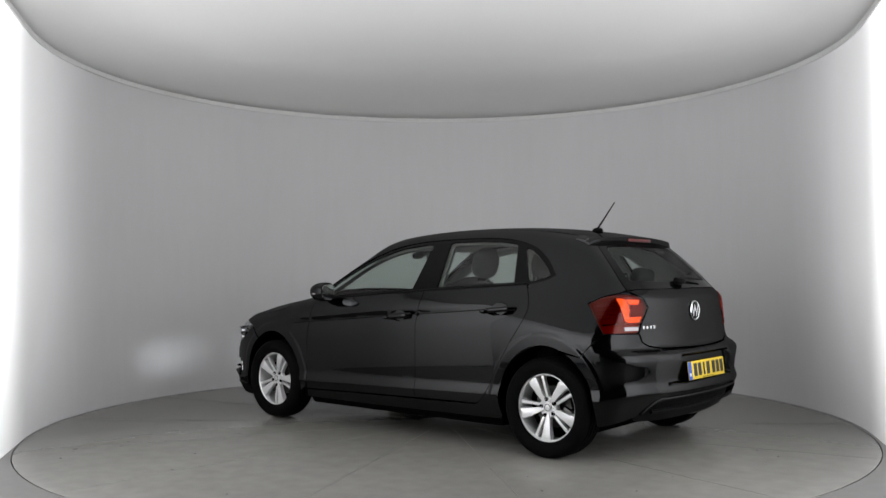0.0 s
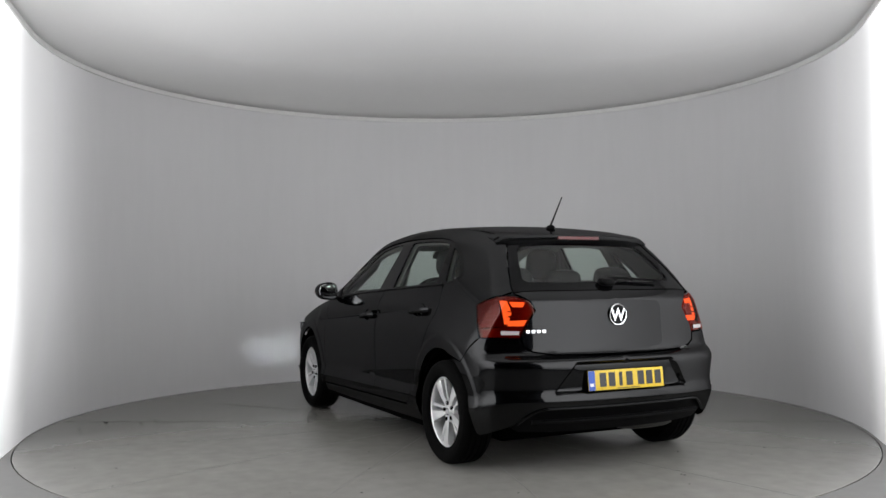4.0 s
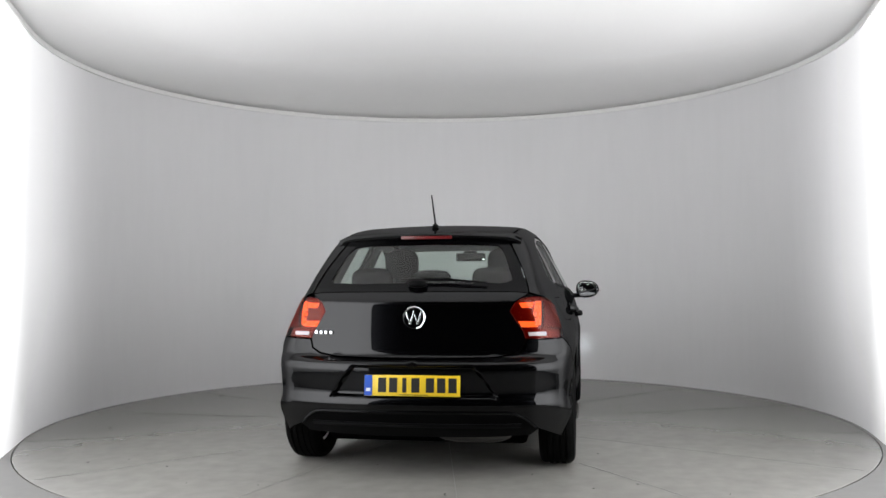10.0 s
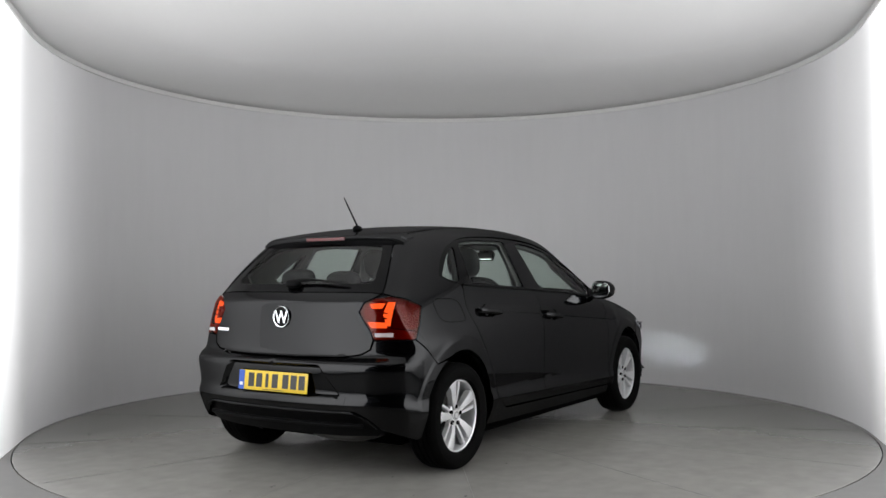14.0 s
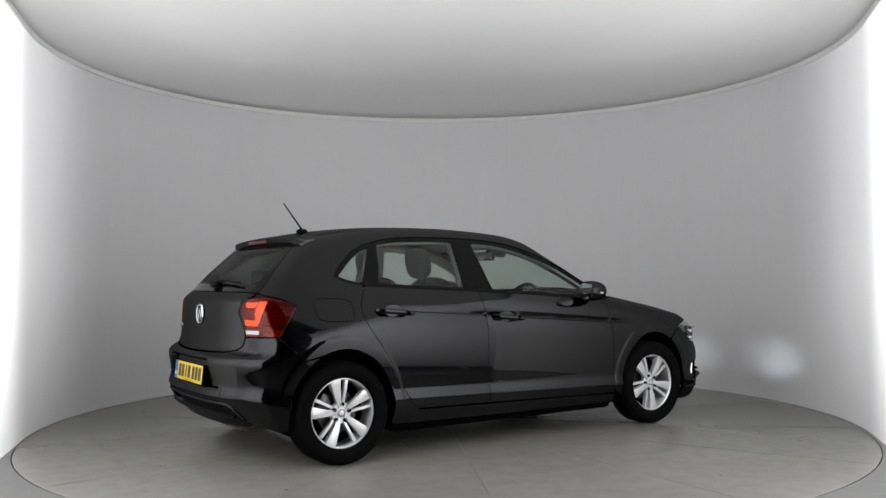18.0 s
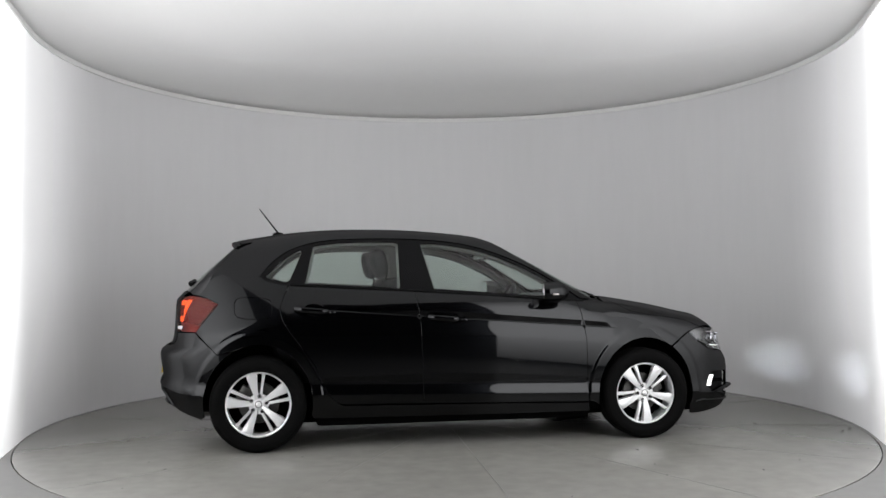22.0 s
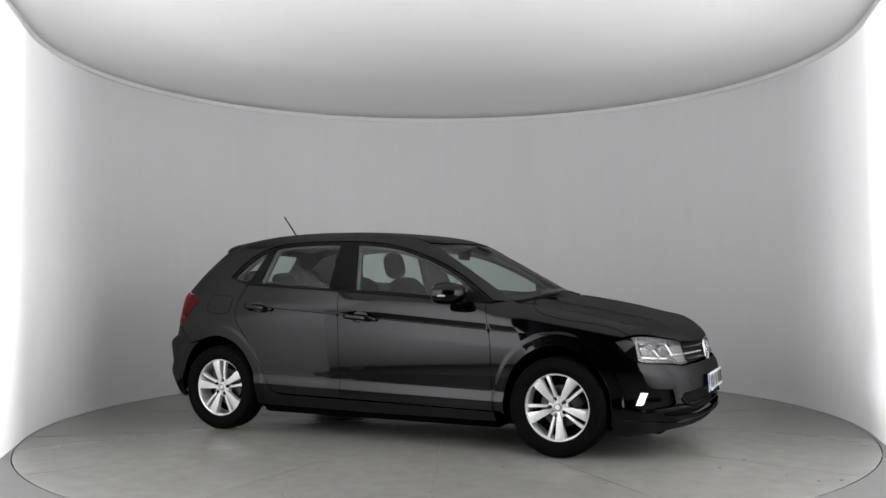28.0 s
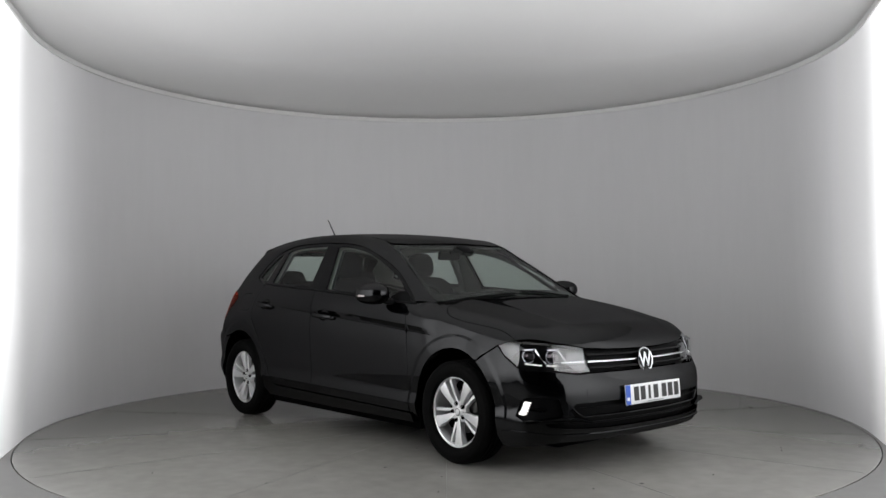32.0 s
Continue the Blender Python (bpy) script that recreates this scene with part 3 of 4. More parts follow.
# rubber line under the windows
for s in (1, -1):
    pts = [np.array(q) * (1, s, 1) + np.array((0, s * 0.001, 0)) for q in S(*[(x, belt(x) + 0.004) for x in np.linspace(-1.08, 0.86, 50)])]
    part("window_rubber", tube(pts, 0.007, 6), PLASTIC, car)

# tail: tailgate, rear window, bumper
gate = R((0.0, 1.010), (0.3, 1.010), (0.55, 1.008), (0.606, 0.999), (0.568, 0.975), (0.540, 0.955), (0.514, 0.905), (0.545, 0.855), (0.585, 0.795), (0.598, 0.755), (0.585, 0.705), (0.54, 0.680), (0.44, 0.664), (0.2, 0.656), (0.0, 0.654))
KINK = R(*[(y, z) for y in np.arange(0.01, 0.56, 0.03) for z in (0.948, 0.96, 0.978, 0.99)])
panel("tailgate", gate, (1, -0.2, -0.1), PAINT, car, 0.03, weld=True, extra=KINK, label="dark grey painted tailgate")
rw = R((0.0, 1.012), (0.3, 1.012), (0.55, 1.010), (0.608, 1.004), (0.600, 1.04), (0.570, 1.12), (0.532, 1.20), (0.500, 1.26), (0.485, 1.288), (0.3, 1.308), (0.0, 1.315))
rwi = R((0.0, 1.058), (0.3, 1.058), (0.495, 1.062), (0.516, 1.082), (0.480, 1.18), (0.446, 1.25), (0.42, 1.274), (0.3, 1.283), (0.0, 1.288))
panel("rear_window_border", rw + rwi[::-1], (0.8, -0.2, -0.6), BLACKGLOSS, car, 0.03, level=-0.003, weld=True, label="gloss black border of the rear window")
panel("rear_window", rwi, (0.8, -0.2, -0.6), GLASS, car, 0.04, level=-0.006, shrink=-0.004, flange=0.004, weld=True, label="tinted rear window")
bump = (R((0.0, 0.650), (0.2, 0.652), (0.44, 0.660), (0.545, 0.675), (0.592, 0.702), (0.606, 0.750), (0.66, 0.752)) + S((-1.661, 0.755), (-1.6015, 0.693), (-1.527, 0.6165)) + S(*arch(rear_arch, 118, 192, 12)) + S((-1.63, 0.215))
        + S((-1.72, 0.245)) + R((0.66, 0.283), (0.60, 0.345), (0.53, 0.375), (0.4, 0.378), (0.0, 0.378)))
RB = [R(*[(y, z) for y in np.arange(0.012, 0.70, 0.022)]) for z in (0.402, 0.410, 0.418, 0.459, 0.467, 0.475, 0.602, 0.611, 0.620, 0.628, 0.640, 0.655)]
RB += [R(*[(o - 0.75 * (z - 0.5), z) for z in np.arange(0.436, 0.636, 0.016)]) for o in (0.398, 0.407, 0.415, 0.423, 0.432)]
panel("rear_bumper", bump, (0.72, -0.69, 0.0), PAINT, car, 0.025, weld=True, lines=RB + BENDS[5:], label="dark grey painted rear bumper")
val = R((0.0, 0.382), (0.4, 0.382), (0.53, 0.379), (0.605, 0.347), (0.67, 0.28), (0.62, 0.245), (0.4, 0.235), (0.0, 0.232))
panel("rear_valance", val, (1, -0.3, 0.2), PLASTIC, car, 0.03, level=-0.034, shrink=-0.010, weld=True, label="black plastic lower valance")
for s_pts, rad, m_ in (([(y, 0.374) for y in np.linspace(0, 0.50, 16)] + [(0.54, 0.369), (0.575, 0.352), (0.61, 0.325), (0.645, 0.29)], 0.009, PAINT), ([(y, 0.300) for y in np.linspace(0, 0.57, 20)], 0.012, PLASTIC)):
    q = R(*s_pts)
    line = [tuple(np.array(p) * (1, -1, 1)) for p in q[::-1]] + q[1:]
    part("valance_strip", tube(line, rad, 8), m_, car)

# snap-in covers over the towing eyes
panel("tow_cover", R((0.426, 0.460), (0.494, 0.460), (0.494, 0.417), (0.426, 0.417)), (1, -0.2, 0), PAINT, car, 0.03, level=0.0018, sides=(-1,), flange=0.006, label="painted square towing eye cover")
panel("tow_cover", N((0.458, 0.476), (0.506, 0.476), (0.506, 0.438), (0.458, 0.438)), (-1, -0.2, 0), PAINT, car, 0.03, level=0.0018, sides=(-1,), flange=0.006, label="painted square towing eye cover")

# nose: bumper, grille, lips
nose = (N((0.0, 0.556), (0.3, 0.557), (0.45, 0.556), (0.52, 0.552)) + S((1.885, 0.572), (1.80, 0.578), (1.745, 0.590), (1.66, 0.648), (1.602, 0.703), (1.532, 0.660), (1.468, 0.615)) + S(*arch(front_arch, 55, -14, 12)) + S((1.615, 0.150), (1.68, 0.148), (1.80, 0.164))
        + N((0.62, 0.186), (0.4, 0.190), (0.0, 0.190), (0.0, 0.258), (0.4, 0.261), (0.55, 0.266), (0.69, 0.276), (0.705, 0.290), (0.60, 0.302), (0.56, 0.318), (0.60, 0.362), (0.565, 0.398), (0.40, 0.402), (0.0, 0.405)))
fog = N((0.655, 0.425)) + S((1.80, 0.432), (1.765, 0.415), (1.735, 0.330)) + S((1.80, 0.292)) + N((0.66, 0.318), (0.635, 0.345))
panel("front_bumper", nose, (-0.72, -0.69, 0.0), PAINT, car, 0.024, weld=True, holes=[fog], lines=BENDS, label="dark grey painted front bumper")
SNOUT = np.array(N((0.705, 0.366))[0])
panel("fog_recess", fog, (-0.72, -0.69, 0.0), PLASTIC, car, 0.03, level=-0.028, shrink=-0.01, flange=0, holes=[[tuple(SNOUT + np.array((-0.042, 0.040 * math.cos(a), 0.019 * math.sin(a)))) for a in np.linspace(0, 2 * math.pi, 17)[:-1]]], label="black plastic recess")
intake = N((0.0, 0.41), (0.4, 0.41), (0.58, 0.403), (0.61, 0.362), (0.58, 0.315), (0.71, 0.292), (0.70, 0.272), (0.5, 0.256), (0.0, 0.252))
panel("lower_intake", intake, (-1, -0.2, 0), PLASTIC, car, 0.03, level=-0.045, shrink=-0.004, flange=0, weld=True, label="black lower air intake")
for line, rad, m_ in (([(y, 0.372) for y in np.linspace(0, 0.54, 16)], 0.005, PLASTIC), ([(y, 0.326) for y in np.linspace(0, 0.52, 16)] + [(0.55, 0.345), (0.575, 0.372), (0.595, 0.398)], 0.0085, PAINT),
                      ([(y, 0.292) for y in np.linspace(0, 0.62, 16)], 0.006, PLASTIC)):
    q = [tuple(np.array(p) - (0.012, 0, 0)) for p in N(*line)]
    part("intake_strip", tube([tuple(np.array(p) * (1, -1, 1)) for p in q[::-1]] + q[1:], rad, 8, 0.8), m_, car)
chin_line = S((1.64, 0.236), (1.70, 0.244), (1.80, 0.240)) + N((0.70, 0.234), (0.62, 0.230))
for s in (1, -1):
    part("bumper_edge", tube([tuple(np.array(p) * (1, s, 1)) for p in chin_line], 0.008, 8), PAINT, car)
blade = S((1.775, 0.300)) + N((0.67, 0.318), (0.60, 0.322), (0.545, 0.316), (0.48, 0.296))
for s in (1, -1):
    part("bumper_blade", tube([tuple((np.array(p) + np.array((0.006, 0.004, 0))) * (1, s, 1)) for p in blade], lambda t: 0.010 + 0.018 * math.sin(math.pi * min(1, t * 1.15)), 10, 0.55), PAINT, car, "painted blade below the fog recess")
q = N(*[(y, 0.226 + 0.02 * max(0, y - 0.4)) for y in np.linspace(0, 0.62, 20)])
part("front_lip", tube([tuple(np.array(p) * (1, -1, 1)) for p in q[::-1]] + q[1:], 0.010, 8), PAINT, car)
grille = N((0.0, 0.672), (0.15, 0.674), (0.30, 0.679), (0.42, 0.688), (0.455, 0.66), (0.462, 0.60), (0.44, 0.562), (0.3, 0.562), (0.0, 0.561))
panel("grille", grille, (-1, -0.2, 0), PLASTIC, car, 0.03, level=-0.04, shrink=-0.006, flange=0, weld=True, label="black front grille")
for zz, rad, m_ in ((0.648, 0.010, BLACKGLOSS), (0.612, 0.0085, CHROME), (0.580, 0.010, BLACKGLOSS)):
    q = [tuple(np.array(p) - (0.010, 0, 0)) for p in N(*[(y, zz + 0.012 * y) for y in np.linspace(0, 0.445, 18)])]
    part("grille_bar", tube([tuple(np.array(p) * (1, -1, 1)) for p in q[::-1]] + q[1:], rad, 8, 0.8), m_, car, "chrome strip" if m_ is CHROME else "gloss black bar")


# ---------------------------------------------------------------- wheels
def wheel(x, side, spin):
    m = pose(x, side * 0.744, 0.302, -90 * side)
    rim = part("wheel", lathe([(0.197, -0.06), (0.190, 0.03), (0.192, 0.058), (0.1945, 0.066), (0.200, 0.070), (0.2055, 0.069), (0.2075, 0.062), (0.2065, 0.052), (0.203, 0.04), (0.203, -0.06)], 72, m), ALLOY, car, "silver alloy wheel with five paired spokes")
    tread = [(0.204, -0.075), (0.212, -0.090), (0.235, -0.100), (0.258, -0.102), (0.277, -0.097), (0.291, -0.085), (0.298, -0.074)]
    flat_ = []
    for g in (-0.052, -0.018, 0.018, 0.052):
        flat_ += [(0.3015, g - 0.0055), (0.295, g - 0.004), (0.295, g + 0.004), (0.3015, g + 0.0055)]
    part("tyre", lathe(tread + flat_ + [(r, -h) for r, h in tread[::-1]], 96, m), RUBBER, rim, "black rubber tyre", 25)
    for k in range(5):
        a = spin + 72 * k
        wide = slab([(0.030, -0.015), (0.080, -0.017), (0.130, -0.026), (0.180, -0.040), (0.194, -0.040), (0.198, 0.0), (0.194, 0.027), (0.168, 0.029), (0.105, 0.014), (0.030, 0.013)], 0.030, 0.066, None, 0.006)
        thin = slab([(0.030, -0.009), (0.10, -0.0085), (0.150, -0.0095), (0.196, -0.013), (0.196, 0.011), (0.150, 0.0075), (0.10, 0.0075), (0.030, 0.009)], 0.030, 0.057, pose(0, -0.008, 0, 0, 0, -22), 0.003)
        for bm, nm in ((wide, "spoke"), (thin, "thin_spoke")):
            for v in bm.verts:
                r = math.hypot(v.co.x, v.co.y)
                v.co.z -= 0.020 * max(0, 1 - r / 0.16) ** 1.2
            bm.transform(m @ pose(0, 0, 0, 0, 0, a))
            part(nm, bm, ALLOY, rim, "", 30)
        b = m @ pose(0, 0, 0, 0, 0, a - 22)
        part("wheel_bolt", lathe([(0.0, 0.052), (0.0055, 0.052), (0.0065, 0.046), (0.0105, 0.0565), (0.0120, 0.0565), (0.0125, 0.03)], 14, b @ pose(0.050, 0, 0)), DARK, rim)
    part("hub_face", lathe([(0.0, 0.049), (0.058, 0.049), (0.064, 0.044), (0.066, 0.02)], 40, m), ALLOY, rim)
    part("hub_cap", lathe([(0.0, 0.058), (0.022, 0.057), (0.027, 0.054), (0.028, 0.045)], 28, m), ALLOY, rim, "silver hub cap")
    part("hub_ring", lathe([(0.0175, 0.0585), (0.020, 0.0592), (0.0225, 0.0582)], 28, m), STEEL, rim)
    part("brake_disc", lathe([(0.02, -0.01), (0.125, -0.01), (0.128, -0.014), (0.128, -0.030), (0.02, -0.032)], 48, m), STEEL, rim, "steel brake disc")
    part("caliper", box(0.07, 0.145, -0.055, 0.055, -0.045, 0.015, 0.01, m @ pose(0, 0, 0, 0, 0, 30 if x > 0 else 150)), STEEL, rim)
    part("brake_shield", lathe([(0.0, -0.05), (0.19, -0.055)], 40, m), DARK, rim)
    # black liner of the arch
    part("arch_liner", lathe([(0.372, 0.050), (0.372, -0.20), (0.0, -0.20)], 40, m @ pose(0, 0, 0, 0, 0, -4 if side < 0 else 176), arc=188), DARK, car, "black arch liner")


for s in (1, -1):
    wheel(1.276, s, 133 if s < 0 else 40)
    wheel(-1.276, s, 105 if s < 0 else 17)


# ---------------------------------------------------------------- lamps
def beside(pts, s):
    return [tuple(np.array(p) * (1, s, 1)) for p in pts]


tail_out = R((0.563, 0.974), (0.541, 0.954), (0.517, 0.904), (0.548, 0.853), (0.588, 0.794), (0.601, 0.757), (0.66, 0.757)) + LAMP_BACK
TD = (0.75, -0.66, -0.1)
tl = panel("tail_lamp", tail_out, TD, REDLENS, car, 0.03, level=0.004, shrink=0.001, flange=0.012, label="red tail lamp with lit orange bars")
both = {1: tl[0], -1: tl[1]}
panel("lamp_housing", tail_out, TD, RED, both, 0.03, level=-0.022, shrink=0.002, flange=0)
panel("reversing_strip", R((0.600, 0.795), (0.607, 0.768), (0.66, 0.768), (0.705, 0.768), (0.705, 0.797)), TD, REVERSE, both, 0.03, level=0.007, shrink=0.004, flange=0.006, label="clear reversing lamp strip")
bars = (([(0.565, 0.950), (0.645, 0.953), (0.635, 0.924), (0.580, 0.922)], ORANGEGLOW), ([(0.652, 0.958), (0.680, 0.958), (0.680, 0.828), (0.660, 0.832), (0.640, 0.892)], ORANGEGLOW),
        ([(0.558, 0.852), (0.664, 0.848), (0.664, 0.818), (0.580, 0.818)], ORANGEGLOW))
for pts, m_ in bars:
    panel("light_bar", R(*pts), (1, -0.25, 0), m_, both, 0.03, level=-0.016, shrink=0.001, flange=0.006, label="glowing lamp bar")
panel("lamp_side", S((-1.640, 0.806), (-1.60, 0.846), (-1.540, 0.930), (-1.60, 0.956)) + R((0.686, 0.962), (0.686, 0.815)), TD, DEEPRED, both, 0.03, level=-0.001, shrink=0.002, flange=0.030, label="dark red ribbed side of the lamp")
for zz in (0.842, 0.866, 0.890, 0.914, 0.938):
    rib = S(*[(x, zz) for x in np.linspace(-1.60 - (0.842 - min(zz, 0.842)) + max(0, zz - 0.86) * 0.55, -1.70, 6)])
    for s in (1, -1):
        part("lamp_rib", tube(beside(rib, s), 0.0022, 6), DEEPRED, both[s])
panel("lamp_louvre", R((0.57, 0.905), (0.655, 0.905), (0.672, 0.895), (0.56, 0.893)), (1, -0.25, 0), RED, both, 0.03, level=-0.010, flange=0.006)
panel("lamp_louvre", R((0.565, 0.878), (0.655, 0.878), (0.672, 0.866), (0.575, 0.864)), (1, -0.25, 0), RED, both, 0.03, level=-0.010, flange=0.006)

head_out = (S((1.603, 0.708), (1.652, 0.724), (1.706, 0.735)) + N((0.60, 0.719), (0.50, 0.701), (0.455, 0.690), (0.468, 0.655), (0.470, 0.61), (0.448, 0.563), (0.525, 0.557)) + S((1.885, 0.577), (1.80, 0.583), (1.748, 0.595), (1.662, 0.653)))
HD = (-0.62, -0.76, -0.2)
hl = panel("headlamp", head_out, HD, LENS, car, 0.03, level=0.003, shrink=0.002, flange=0.006, label="clear headlamp with dark housing and chrome reflectors")
both = {1: hl[0], -1: hl[1]}
panel("lamp_housing", head_out, HD, PLASTIC, both, 0.03, level=-0.055, shrink=-0.004, flange=0, label="dark lamp housing")
chin = N((0.462, 0.672), (0.560, 0.678), (0.590, 0.612), (0.540, 0.570), (0.455, 0.570))
panel("lamp_trim", chin, HD, LAMPGREY, both, 0.03, level=-0.015, shrink=0.003, flange=0.008, label="grey inner trim strip")
panel("lamp_fin", S((1.64, 0.706), (1.70, 0.722), (1.76, 0.705), (1.70, 0.645)), HD, LAMPGREY, both, 0.03, level=-0.030, shrink=0.003, flange=0.008)
q1 = N(*[(y, 0.612 + 0.012 * y) for y in np.linspace(0.468, 0.60, 8)])
for s in (1, -1):
    part("lamp_line", tube(beside([np.array(p) - (0.012, 0, 0) for p in q1], s), 0.004, 6), CHROME, both[s])
for s in (1, -1):
    for pts in (N((0.700, 0.694), (0.692, 0.65), (0.674, 0.612)), N((0.598, 0.688), (0.588, 0.65), (0.572, 0.620))):
        part("lamp_edge", tube(beside([np.array(p) - (0.014, 0, 0) for p in pts], s), 0.0048, 6), CHROME, both[s], "chrome edge strip")
    for pts in (N((0.750, 0.613), (0.72, 0.608), (0.692, 0.604)), N((0.672, 0.604), (0.65, 0.602), (0.625, 0.601))):
        part("light_guide", tube(beside([np.array(p) - (0.012, 0, 0) for p in pts], s), 0.0038, 6), GUIDE, both[s], "pale light guide")
    for (yy, zz, rad) in ((0.728, 0.656, 0.037), (0.630, 0.652, 0.038)):
        q = np.array(N((yy, zz))[0]) * (1, s, 1)
        m = look(tuple(q - np.array((0.036, 0, 0))), tuple(q + np.array((1, s * 0.25, -0.02)))) @ pose(0, 0, 0, 180)
        part("reflector", lathe([(0.010, -0.030), (rad * 0.55, -0.022), (rad * 0.85, -0.004), (rad, 0.018), (rad * 1.08, 0.018), (rad * 1.08, 0.010)], 28, m), BOWL, both[s], "dark mirrored reflector bowl")
        part("bulb", blob((0, 0, 0), (0.010, 0.010, 0.018), 1, 1, 10, 14, m @ pose(0, 0, -0.012)), REVERSE, both[s])
        part("reflector_bar", box(-rad, rad, -0.006, 0.006, -0.008, 0.020, 0.003, m @ pose(0, -rad * 0.9, 0.01)), BOWL, both[s])
    # a narrow beam from the daytime lamp throws a soft patch on the wall
    q = SNOUT * (1, s, 1)
    m = look(tuple(q - np.array((0.006, 0, 0))), tuple(q + np.array((1, -s * 0.09, -0.005)))) @ pose(0, 0, 0, 180)
    snout = lathe([(0.024, -0.085), (0.024, 0.0), (0.026, 0.0), (0.026, -0.088), (0.0, -0.088)], 20)
    for v in snout.verts:
        v.co.y *= 0.42
    snout.transform(m)
    part("beam_snout", snout, DARK, hl[0] if s > 0 else hl[1])
    part("filament", box(-0.012, 0.012, -0.005, 0.005, -0.083, -0.081, 0, m), BEAM, hl[0] if s > 0 else hl[1], "lit bulb")
    # daytime light in the fog recess
    cells = S((1.806, 0.408), (1.772, 0.405), (1.748, 0.338), (1.778, 0.330))
    if s == 1:
        dr = panel("daytime_lamp", cells, (-0.72, -0.69, 0), LENS, car, 0.03, level=-0.006, shrink=0.001, flange=0.02, label="lit white daytime running lamp")
        both_d = {1: dr[0], -1: dr[1]}
        for k in range(5):
            z0, z1 = 0.336 + k * 0.0145, 0.336 + k * 0.0145 + 0.0115
            sh = lambda z: 1.775 + (z - 0.338) * 0.40
            panel("led_cell", S((sh(z0) - 0.022, z0), (sh(z0) + 0.006, z0 - 0.002), (sh(z1) + 0.016, z1 - 0.003), (sh(z1) - 0.022, z1)), (-0.72, -0.69, 0), WHITEGLOW, both_d, 0.03, level=-0.012, shrink=0, flange=0.01)

# ---------------------------------------------------------------- trim
# roof spoiler with high brake lamp
def spoiler():
    vs, fs = [], []
    ys = np.linspace(-0.548, 0.548, 33)
    for y in ys:
        z0 = 1.364 - 0.075 * y * y
        edge = ease(0.548, 0.47, abs(y))
        z0 -= 0.020 * (1 - edge) ** 2
        lx = -1.482 + 0.12 * y * y + 0.02 * (1 - edge)
        prof = [(-1.33, z0 + 0.006), (-1.40, z0 - 0.006), (lx + 0.03, z0 - 0.016), (lx + 0.005, z0 - 0.021), (lx, z0 - 0.027), (lx + 0.009, z0 - 0.058), (lx + 0.024, z0 - 0.070), (lx + 0.080, z0 - 0.084), (-1.34, z0 - 0.08)]
        vs += [(x, y, z) for x, z in prof]
    k = 9
    for i in range(len(ys) - 1):
        for j in range(k - 1):
            fs.append((i * k + j, (i + 1) * k + j, (i + 1) * k + j + 1, i * k + j + 1))
    fs += [tuple(range(k)), tuple((len(ys) - 1) * k + j for j in range(k))[::-1]]
    bm = bmesh.new()
    bv = [bm.verts.new(v) for v in vs]
    for f in fs:
        bm.faces.new([bv[i] for i in f])
    return bm


sp = part("roof_spoiler", spoiler(), PAINT, car, "painted roof spoiler", 40)
part("brake_lamp", box(-1.482, -1.45, -0.150, 0.150, 1.313, 1.333, 0.004), RED, sp, "dark red high brake lamp")

# aerial
base = (-1.165, 0.0, float(along("t", [(-1.165, 0.0)])[0][2]))
an = part("aerial", blob((base[0], 0, base[2] + 0.006), (0.040, 0.020, 0.020), 0.9, 0.9, 10, 18), PLASTIC, car, "black whip aerial")
part("aerial_mast", tube([(base[0] + 0.005 - 0.137 * t, 0, base[2] + 0.012 + 0.180 * t) for t in np.linspace(0, 1, 8)], lambda t: 0.0065 - 0.0028 * t, 8), PLASTIC, an)

# rear wiper
piv = np.array(R((0.0, 1.055))[0])
wp = part("rear_wiper", blob(tuple(piv + (-0.018, 0.0, 0.0)), (0.034, 0.055, 0.024), 0.9, 0.9, 10, 18), PLASTIC, car, "black rear wiper")
arm = [np.array(q) + (-0.022, 0, 0.004) for q in R((0.05, 1.063), (-0.05, 1.075), (-0.15, 1.075), (-0.26, 1.066), (-0.385, 1.058))]
part("wiper_arm", tube(arm, lambda t: 0.015 - 0.009 * t, 8, 0.8), PLASTIC, wp)

# front wipers
for y0, y1, x1 in ((-0.10, -0.66, 0.965), (0.45, -0.02, 1.03)):
    q = [np.array(p) + (0.0, 0, 0.003) for p in T(*[(1.062 - 0.10 * (y0 + (y1 - y0) * t) ** 2 - (0.02 * t), y0 + (y1 - y0) * t) for t in np.linspace(0, 1, 10)])]
    part("front_wiper", tube(q, lambda t: 0.008 - 0.003 * t, 6), PLASTIC, car, "black wiper arm")

